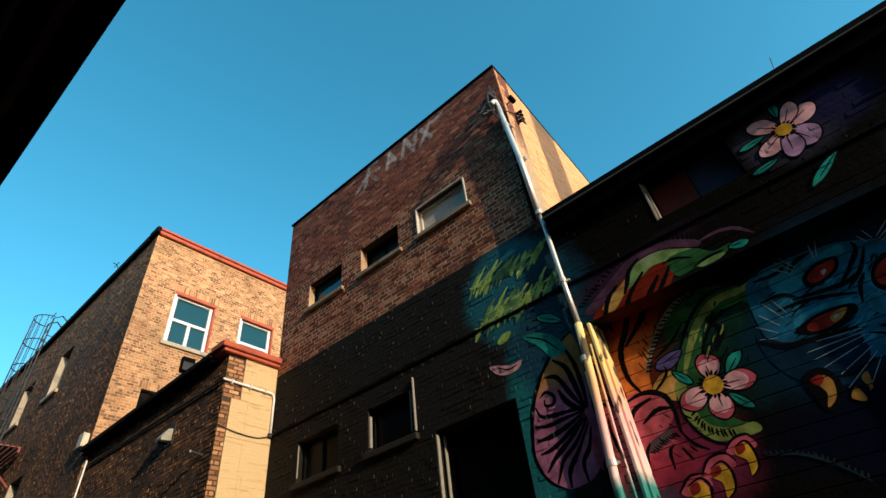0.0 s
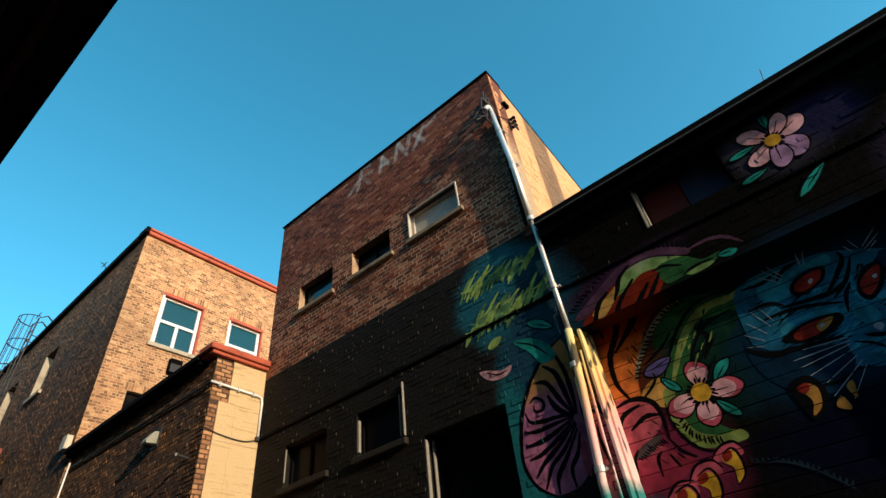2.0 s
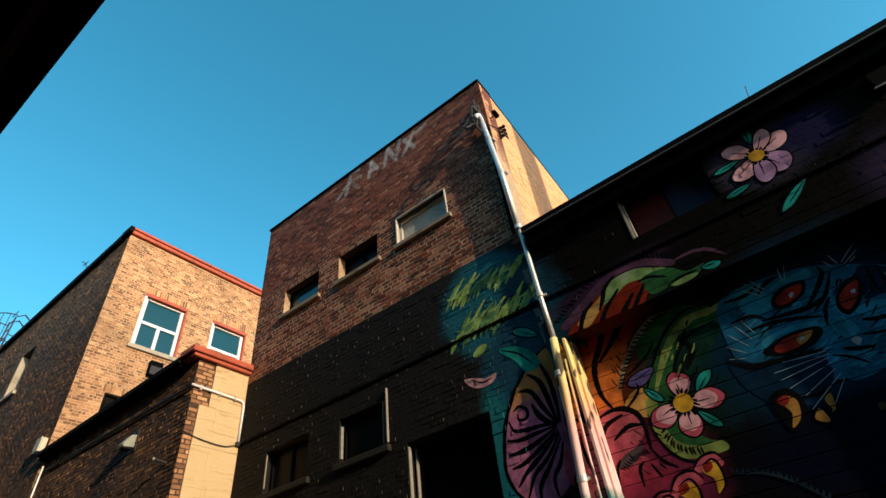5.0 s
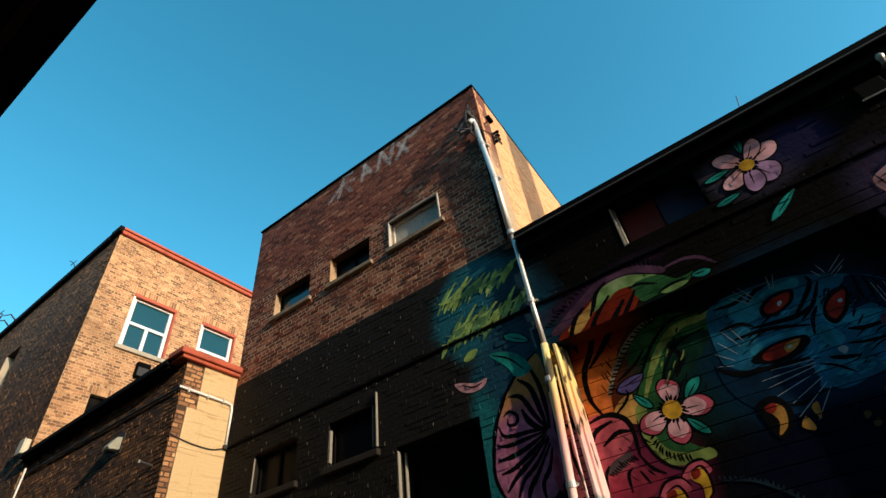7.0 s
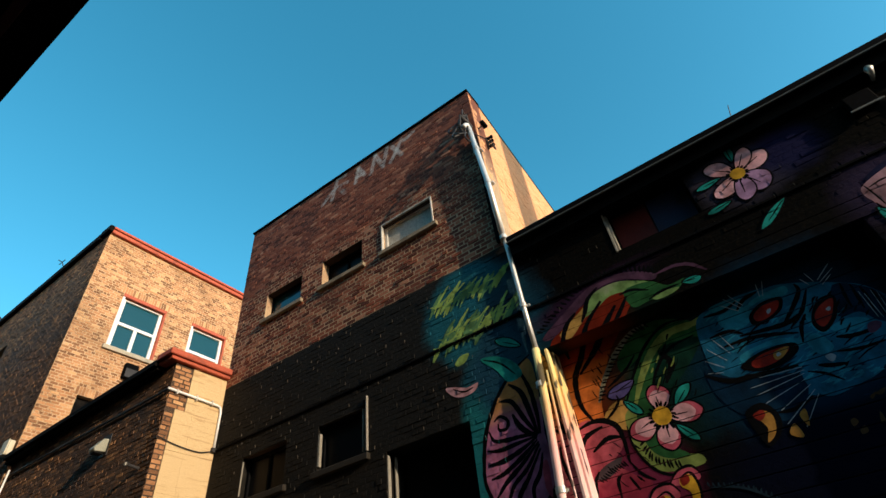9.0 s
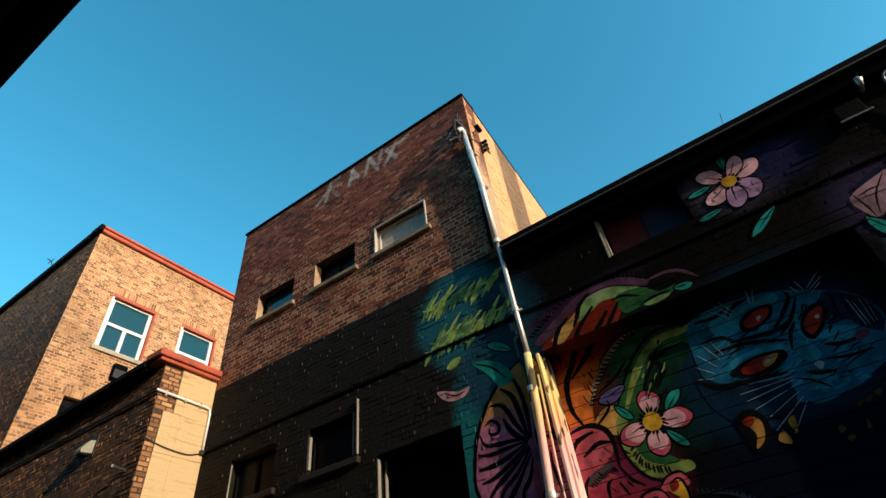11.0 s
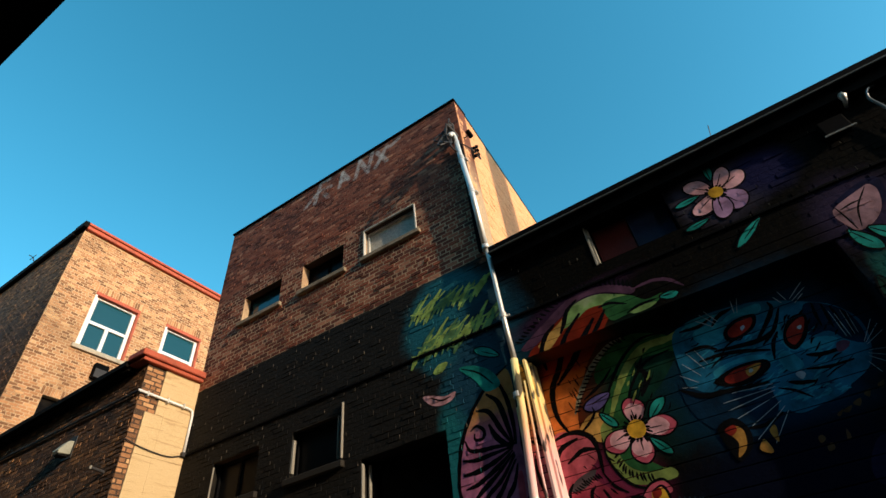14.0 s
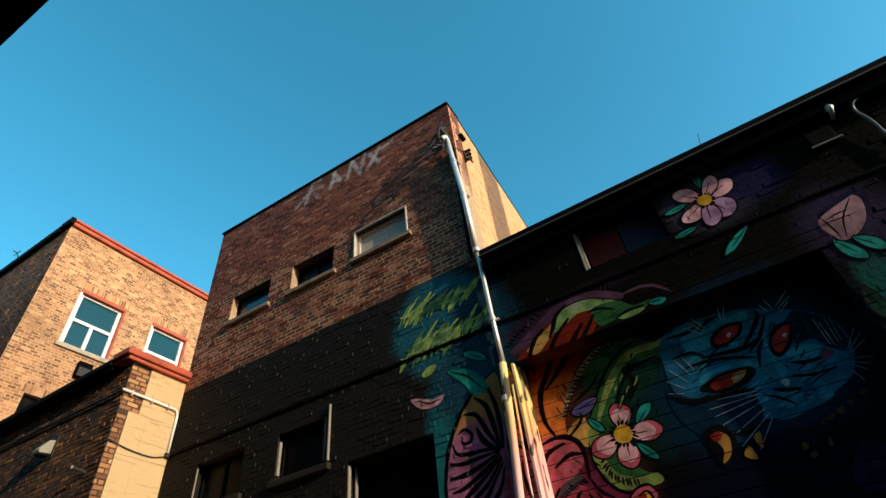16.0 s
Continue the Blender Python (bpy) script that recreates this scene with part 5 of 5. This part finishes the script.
wisps("black", (1.12, 2.86), (0.16, 0.2), 1.2, 10, 0.09)
# upper blossoms on the brick
leaf("pink", 0.162, (-0.70, 4.85), (-0.51, 5.03))
leaf("pink", 0.162, (-0.69, 4.80), (-0.47, 4.67))
leaf("pink", 0.176, (-0.75, 4.83), (-1.00, 4.93))
leaf("pink", 0.135, (-0.74, 4.85), (-0.88, 5.06))
leaf("mauve", 0.216, (-0.74, 4.79), (-0.86, 4.56))
leaf("mauve", 0.162, (-0.71, 4.78), (-0.67, 4.52))
disc('gold', 0.062, (-0.72, 4.82), spokes=16)
leaf("teal", 0.07, (-0.74, 4.97), (-0.76, 5.18))
leaf("teal", 0.06, (-0.58, 4.86), (-0.36, 4.84))
leaf("teal", 0.06, (-0.55, 4.58), (-0.34, 4.55))
leaf("teal", 0.07, (-0.89, 4.38), (-0.62, 4.18))

# ---------------------------------------------------------------- rainwater pipe and wiring at the house corner
PY, PX = 1.66, FX - 0.047
pipe = thing("conduit_pipe", "tall galvanised steel pipe strapped to the brick corner", "pipe", at=(PX, PY, 0))
M_PIPE_ZINC = speckled("bright_galvanised_steel", (0.72, 0.70, 0.66), 0.42, 0.55, amount=0.12, height=0.0005, dirty=0.2)
M_PIPE_PAINT = M_POST
part("upper_pipe", tube([(FX - 0.075, 1.578, 5.38), (FX - 0.09, 1.598, 6.35), (FX - 0.10, 1.663, 7.30), (FX - 0.10, 1.668, 7.44)], 0.036, 14), M_PIPE_ZINC, pipe, smooth=True)
# added strip closes the gap so the pipe's shadow has no lit slit
part("backing_board", box(FX - 0.06, FX - 0.009, 1.62, 1.68, 5.4, 7.4, 0.004), M_BLACK, pipe, "added dark strip that keeps sun out behind the pipe")
part("middle_pipe", tube([(FX - 0.06, 1.578, 5.40), (FX - 0.05, 1.571, 5.2), (FX - 0.05, 1.556, 4.43), (FX - 0.047, 1.54, 3.93)], 0.026, 12), M_PIPE_ZINC, pipe, smooth=True)
part("lower_pipe", tube([(PX, PY - 0.115, 3.95), (PX, PY - 0.085, 3.4), (PX, PY - 0.02, 2.6), (PX, PY, 0.0)], 0.037, 14), M_PIPE_PAINT, pipe, "painted-over lower pipe", smooth=True)
part("side_pipe", tube([(FX - 0.02, PY - 0.16, 3.72), (FX - 0.022, PY - 0.13, 2.9), (FX - 0.02, PY - 0.11, 0.0)], 0.012, 8), M_PIPE_PAINT, pipe, smooth=True)
part("side_pipe", tube([(FX - 0.02, PY - 0.035, 3.5), (FX - 0.022, PY - 0.02, 2.9), (FX - 0.02, PY - 0.05, 0.0)], 0.010, 8), M_PIPE_PAINT, pipe, smooth=True)
for x, y, z, r in ((FX - 0.09, 1.598, 6.35, 0.042), (FX - 0.098, 1.645, 7.05, 0.042), (FX - 0.075, 1.578, 5.40, 0.042), (FX - 0.05, 1.557, 4.46, 0.036), (PX, 1.58, 3.6, 0.044), (PX, 1.63, 2.7, 0.044)):
    part("collar", tube([(x, y, z - 0.025), (x, y, z + 0.025)], r, 14), M_ZINC, pipe)
    part("strap", box(x + r * 0.6, FX - 0.008, y - 0.06, y + 0.06, z - 0.012, z + 0.012), M_ZINC, pipe)
part("weatherhead", tube(curve_through([(FX - 0.10, 1.668, 7.42), (FX - 0.11, 1.672, 7.54), (FX - 0.15, 1.69, 7.58), (FX - 0.20, 1.72, 7.50)], 5), [0.03] * 8 + [0.036] * 8, 12), M_ZINC, pipe, "curved service entrance cap", smooth=True)

wires = thing("service_wires", "tangle of dark service wires and insulators at the corner", "cable", at=(FX, PY, 7.5))
for k, (a, b, c) in enumerate((((-0.13, 0.08, 7.48), (-0.26, 0.22, 7.36), (-0.07, 0.16, 7.82)), ((-0.12, 0.1, 7.5), (-0.2, 0.3, 7.6), (-0.05, 0.12, 7.9)), ((-0.14, 0.06, 7.5), (-0.22, 0.05, 7.25), (-0.08, 0.02, 7.2)), ((-0.12, 0.09, 7.52), (-0.16, 0.12, 7.75), (-0.05, 0.06, 7.95)), ((-0.1, 0.05, 7.46), (-0.3, 0.12, 7.3), (-0.12, 0.26, 7.62)))):
    part("wire", tube(curve_through([(FX + p[0], PY + p[1], p[2]) for p in (a, b, c)], 8), 0.013, 6), M_IRON, wires)
part("wire", tube(curve_through([(FX - 0.05, PY + 0.05, 7.55), (FX - 0.02, MY0 - 0.1, 7.25), (FX + 0.2, MY0 - 0.14, 7.2), (FX + 0.27, MY0 - 0.06, 7.62)], 8), 0.008, 6), M_IRON, wires)
for k in range(3):
    part("insulator", tube([(FX - 0.01, PY + 0.07 + 0.05 * k, 7.86 - 0.05 * k), (FX - 0.07, PY + 0.07 + 0.05 * k, 7.86 - 0.05 * k), (FX - 0.09, PY + 0.07 + 0.05 * k, 7.86 - 0.05 * k), (FX - 0.14, PY + 0.07 + 0.05 * k, 7.84 - 0.05 * k)], [0.018, 0.02, 0.038, 0.03], 10), M_IRON, wires)
part("bracket", box(FX - 0.05, FX - 0.008, PY + 0.03, PY + 0.06, 7.6, 7.98, 0.004), M_IRON, wires)
part("bracket_arm", tube([(FX - 0.008, PY + 0.03, 7.66), (FX - 0.12, PY + 0.04, 7.70), (FX - 0.26, PY + 0.05, 7.72)], [0.045, 0.038, 0.016], 8), M_IRON, wires, "dark iron service bracket")
part("drip_loop", tube(curve_through([(FX - 0.25, PY + 0.05, 7.70), (FX - 0.22, PY + 0.09, 7.52), (FX - 0.16, PY + 0.08, 7.42), (FX - 0.14, PY + 0.06, 7.52)], 6), 0.012, 6), M_IRON, wires)
part("drip_loop", tube(curve_through([(FX - 0.18, PY + 0.05, 7.70), (FX - 0.20, PY + 0.02, 7.88), (FX - 0.10, PY + 0.05, 7.97), (FX - 0.05, PY + 0.05, 7.92)], 6), 0.012, 6), M_IRON, wires)

rack = thing("insulator_rack", "iron rack of three spool insulators on the peach wall", "insulator rack", at=(FX + 0.27, MY0, 7.5))
part("spine", box(FX + 0.255, FX + 0.285, MY0 - 0.035, MY0 - 0.004, 7.38, 7.64, 0.004), M_IRON, rack)
for z in (7.42, 7.51, 7.60):
    part("spool", tube([(FX + 0.27, MY0 - 0.035, z), (FX + 0.27, MY0 - 0.06, z), (FX + 0.27, MY0 - 0.075, z), (FX + 0.27, MY0 - 0.09, z), (FX + 0.27, MY0 - 0.12, z)], [0.02, 0.03, 0.018, 0.03, 0.02], 12), M_BLACK, rack, "black spool insulator")
cctv = thing("flood_lamp", "small dark flood lamp on an arm near the roof", "lamp", at=(FX + 0.15, MY0, 7.75))
part("arm", tube([(FX + 0.10, MY0, 7.70), (FX + 0.10, MY0 - 0.07, 7.71)], 0.01, 8), M_IRON, cctv)
part("lamp_head", box(FX + 0.04, FX + 0.17, MY0 - 0.12, MY0 - 0.06, 7.70, 7.74, 0.01), M_BLACK, cctv)
part("lamp_hood", box(FX + 0.035, FX + 0.175, MY0 - 0.125, MY0 - 0.055, 7.742, 7.75, 0.003), M_IRON, cctv)

# ---------------------------------------------------------------- annex fittings
wall_lamp = thing("wall_lamp", "small grey wedge-shaped wall lamp on dark brick", "lamp", at=(AX, 7.85, 4.6))
bm = bmesh.new()
y0, y1 = 7.80, 7.95
q = [(AX - 0.01, 4.60), (AX - 0.16, 4.585), (AX - 0.175, 4.63), (AX - 0.08, 4.77), (AX - 0.01, 4.785)]
lo, hi = [bm.verts.new((x, y0, z)) for x, z in q], [bm.verts.new((x, y1, z)) for x, z in q]
bm.faces.new(lo[::-1])
bm.faces.new(hi)
for i in range(5):
    bm.faces.new((lo[i], lo[(i + 1) % 5], hi[(i + 1) % 5], hi[i]))
bmesh.ops.bevel(bm, geom=list(bm.edges), offset=0.008, segments=1, affect="EDGES")
part("lamp_body", bm, speckled("aged_grey_paint", (0.30, 0.30, 0.24), 0.6, amount=0.25), wall_lamp)
part("lens", box(AX - 0.15, AX - 0.03, y0 + 0.02, y1 - 0.02, 4.57, 4.583), M_GLASS_DIRTY, wall_lamp)
part("back_plate", box(AX - 0.012, AX + 0.002, y0 - 0.03, y1 + 0.03, 4.55, 4.86), M_IRON, wall_lamp)
bracket = thing("wall_bracket", "short iron bracket stub on dark brick", "bracket", at=(AX, 6.75, 4.1))
part("arm", tube([(AX, 6.78, 4.1), (AX - 0.17, 6.78, 4.12)], 0.02, 8), M_IRON, bracket)
part("tip", box(AX - 0.19, AX - 0.165, 6.765, 6.795, 4.10, 4.14, 0.004), M_WOOD, bracket)

cable_a = thing("wall_conduit", "pale painted conduit running over the concrete end wall", "conduit", at=(AX, MY1, 5))
part("conduit", tube([(AX - 0.03, AY1 - 0.1, 5.12), (AX - 0.03, 9.0, 5.1), (AX - 0.03, MY1 + 0.1, 5.08), (AX - 0.03, MY1 - 0.03, 5.08)], 0.018, 8), M_IRON, cable_a, "dark cable along the brick")
part("conduit", tube([(AX - 0.045, MY1 - 0.035, 5.08), (4.05, MY1 - 0.035, 5.06)] + [tuple(p) for p in curve_through([(4.07, MY1 - 0.035, 5.06), (4.14, MY1 - 0.035, 5.045), (4.165, MY1 - 0.035, 4.98)], 4)] + [(4.165, MY1 - 0.035, 4.46)], 0.018, 10), M_WHITE, cable_a, smooth=True)
part("junction_box", box(4.13, 4.195, MY1 - 0.06, MY1 - 0.015, 4.40, 4.46, 0.004), M_IRON, cable_a)
for x in (3.45, 3.75, 4.0):
    part("clip", box(x - 0.01, x + 0.01, MY1 - 0.06, MY1 - 0.012, 5.03, 5.1), M_ZINC, cable_a)
part("wire", tube(curve_through([(AX - 0.02, MY1 - 0.02, 4.44), (3.6, MY1 - 0.03, 4.38), (3.95, MY1 - 0.03, 4.36), (4.16, MY1 - 0.03, 4.42)], 6), 0.007, 6), M_IRON, cable_a)
lowcable = thing("downpipe", "thin pale downpipe on the annex wall", "pipe", at=(AX, 11.0, 3))
part("tube", tube([(AX - 0.06, 11.0, 5.2), (AX - 0.06, 11.05, 3.2), (AX - 0.06, 11.05, 0)], 0.015, 8), M_WHITE, lowcable)
meter = thing("electrical_box", "cream metal electrical box at the annex roof end", "box", at=(TX, 11.5, 5.6))
part("box_body", box(TX - 0.10, TX - 0.003, 11.3, 11.5, 5.54, 5.80, 0.012), speckled("cream_enamel", (0.62, 0.56, 0.42), 0.5), meter)
part("box_lid", box(TX - 0.12, TX - 0.102, 11.29, 11.51, 5.53, 5.81, 0.006), speckled("cream_enamel_lid", (0.60, 0.54, 0.40), 0.5), meter)
vent = thing("wall_vent", "dark square wall vent hood on the buff brick", "vent", at=(5.0, TY, 7.4))
part("hood", box(4.60, 4.90, TY - 0.12, TY - 0.003, 7.44, 7.80, 0.02), M_BLACK, vent)
part("flap", box(4.62, 4.88, TY - 0.135, TY - 0.122, 7.46, 7.66, 0.004), M_IRON, vent)

rod = thing("roof_rod", "thin dark iron rod above the roof edge", "rod", at=(TX, 13.4, TH + 0.1))
part("shaft", tube([(TX - 0.06, 13.4, TH + 0.17), (TX - 0.1, 13.45, TH + 0.3), (TX - 0.16, 13.6, TH + 0.42)], 0.012, 6), M_IRON, rod)
part("cross_bar", tube([(TX - 0.1, 13.3, TH + 0.3), (TX - 0.1, 13.6, TH + 0.3)], 0.01, 6), M_IRON, rod)

# ---------------------------------------------------------------- caged ladder and fire escape on the corner house
ladder = thing("caged_ladder", "dark iron ladder with a round safety cage", "ladder", at=(2.9, 16.6, 9))
LY, LX = 17.5, 3.03
for dy in (-0.22, 0.22):
    part("stile", tube([(LX, LY + dy, 6.9), (LX, LY + dy, 11.2), (LX + 0.2, LY + dy, 11.35), (TX + 0.1, LY + dy, 11.2)], 0.022, 6), M_IRON, ladder)
for k in range(16):
    part("rung", tube([(LX, LY - 0.22, 7.05 + k * 0.29), (LX, LY + 0.22, 7.05 + k * 0.29)], 0.012, 6), M_IRON, ladder)
for k in range(5):
    z = 7.9 + k * 0.82
    part("cage_hoop", tube([(LX - 0.44 * math.sin(a), LY - 0.38 * math.cos(a), z) for a in (math.pi * i / 14 for i in range(15))], 0.016, 6), M_IRON, ladder)
for i in range(1, 8):
    a = math.pi * i / 8
    part("cage_bar", tube([(LX - 0.44 * math.sin(a), LY - 0.38 * math.cos(a), 7.9), (LX - 0.44 * math.sin(a), LY - 0.38 * math.cos(a), 11.18)], 0.01, 6), M_IRON, ladder)
for z in (7.3, 9.0, 10.6):
    for dy in (-0.22, 0.22):
        part("standoff", tube([(LX, LY + dy, z), (TX, LY + dy, z)], 0.014, 6), M_IRON, ladder)
escape = thing("fire_escape", "red-brown iron fire escape platform with braces", "fire escape", at=(2.8, 17.5, 6.9))
M_REDIRON = speckled("red_oxide_iron", (0.26, 0.07, 0.05), 0.65, 0.2)
for k in range(7):
    part("slat", box(2.45 + k * 0.12, 2.53 + k * 0.12, 15.9, 19.4, 6.86, 6.89), M_REDIRON, escape)
for x in (2.42, 3.2):
    part("beam", box(x, x + 0.05, 15.88, 19.42, 6.74, 6.85, 0.004), M_REDIRON, escape)
for y in (15.95, 17.6, 19.3):
    part("brace", tube([(2.46, y, 6.74), (TX, y, 5.95)], 0.025, 6), M_REDIRON, escape)
    part("post", tube([(2.45, y, 6.89), (2.45, y, 7.85)], 0.018, 6), M_IRON, escape)
for z in (7.4, 7.85):
    part("rail", tube([(2.45, 15.9, z), (2.45, 19.4, z)], 0.018, 6), M_IRON, escape)

# ---------------------------------------------------------------- fittings on the mural building
M_VENT_RIM = speckled("worn_grey_rim", (0.16, 0.15, 0.13), 0.6)
hood = thing("vent_flap", "small black square vent cover on the black wall", "vent", at=(FX, -1.77, 4.95))
part("cover", box(FX - 0.07, FX - 0.004, -1.86, -1.66, 4.83, 5.0, 0.008), M_BLACK, hood)
part("rim", box(FX - 0.085, FX - 0.072, -1.88, -1.64, 4.81, 4.83, 0.003), M_VENT_RIM, hood, "worn grey rim")
insul = thing("wall_insulator", "glossy white knob insulator under the roof edge", "insulator", at=(FX, -1.95, 5.1))
part("knob", tube([(FX - 0.01, -1.95, 5.08), (FX - 0.08, -1.95, 5.1), (FX - 0.1, -1.95, 5.14), (FX - 0.1, -1.95, 5.17)], [0.015, 0.02, 0.035, 0.02], 10), M_ZINC, insul, smooth=True)
# black cable given a grey metallic colour to carry its highlights
M_GLOSS = speckled("glint_grey_cable", (0.16, 0.16, 0.16), 0.3, 0.7, amount=0.3, height=0.0003, spec=0.8)
cord = thing("hanging_cable", "black cable looped under the roof edge, greyed for its glints", "cable", at=(FX, -2.1, 4.9))
part("cable", tube(curve_through([(FX - 0.04, -2.22, 5.16), (FX - 0.06, -2.13, 5.12), (FX - 0.06, -2.09, 5.02), (FX - 0.05, -2.12, 4.86), (FX - 0.04, -2.13, 4.6), (FX - 0.04, -2.2, 4.2)], 8), 0.013, 8), M_GLOSS, cord, smooth=True)
aerial = thing("aerial_whip", "thin wire whip standing on the roof edge", "aerial", at=(FX, -0.9, SH + 0.1))
part("whip", tube([(FX - 0.05, -0.95, SH + 0.095), (FX - 0.05, -0.95, SH + 0.2), (FX - 0.07, -0.99, SH + 0.36)], 0.004, 5), M_IRON, aerial)
part("foot", box(FX - 0.08, FX - 0.03, -0.98, -0.93, SH + 0.092, SH + 0.112, 0.004), M_IRON, aerial)

# ---------------------------------------------------------------- unseen masses added to block sun and sky light
# added behind the camera to keep low sun off the lower walls
block = thing("sun_blocker", "unseen plain block added to shade the lower walls", "building", at=(-1, -14, 0))
part("wall", box(-6, 12, -14.6, -14.2, 0, 6.3), M_DUSK, block)
# added mass, hidden by the eave, that lowers sky fill in the alley
upper = thing("sky_blocker", "unseen mass above the eave added to cut sky light", "building", at=(-3, 4, 5.3))
part("wall", box(-6, -1.1, -6, 26, EZ + 0.202, 10.0), M_DUSK, upper)
# added out of view; its shadow makes the dark band on the peach wall
shadow_stack = thing("chimney", "unseen chimney added to cast the peach wall's shadow band", "chimney", at=(4.7, -4.0, SH + 0.1))
part("shaft", box(4.28, 5.06, -4.2, -3.8, SH + 0.15, 11.0, 0.01), M_DUSK, shadow_stack)
part("crown", box(4.24, 5.10, -4.24, -3.76, 11.002, 11.12, 0.01), M_CONCRETE, shadow_stack)

# ---------------------------------------------------------------- sun glints on brick edges, put in as pale slivers
M_GLINT = speckled("painted_glint", (0.08, 0.065, 0.045), 0.7, amount=0.6)
glint_rng = random.Random(8)
for owner, face, bricks in ((main_house, front, F_BRICKS), (shop, mural_face, B_BRICKS)):
    verts, faces = [], []
    for u0, u1, v0, v1, d in bricks:
        if d > 0.0035 and 2.3 < v0 < BARE - 0.05 and glint_rng.random() < 0.4:
            a, b = sorted((glint_rng.uniform(0.0, 0.5), glint_rng.uniform(0.5, 1.0)))
            k = len(verts)
            w = glint_rng.uniform(0.001, 0.004)
            verts += [face.at(*p) - Vector(owner.location) for p in brick_box(u1 - w, u1 + 0.0012, v0 + (v1 - v0) * a, v0 + (v1 - v0) * b, d + 0.0012, 0.0005)]
            faces += [[k + i for i in q] for q in BOX]
    ob = new("chipped_edges", mesh_of("chipped_edges", verts, faces, M_GLINT))
    ob.parent = owner
    tagged(ob, "pale slivers painted as sun glints on brick edges", kind="stuff")

# ---------------------------------------------------------------- bricks, last
for row in LATER:
    build_bricks_now(*row)
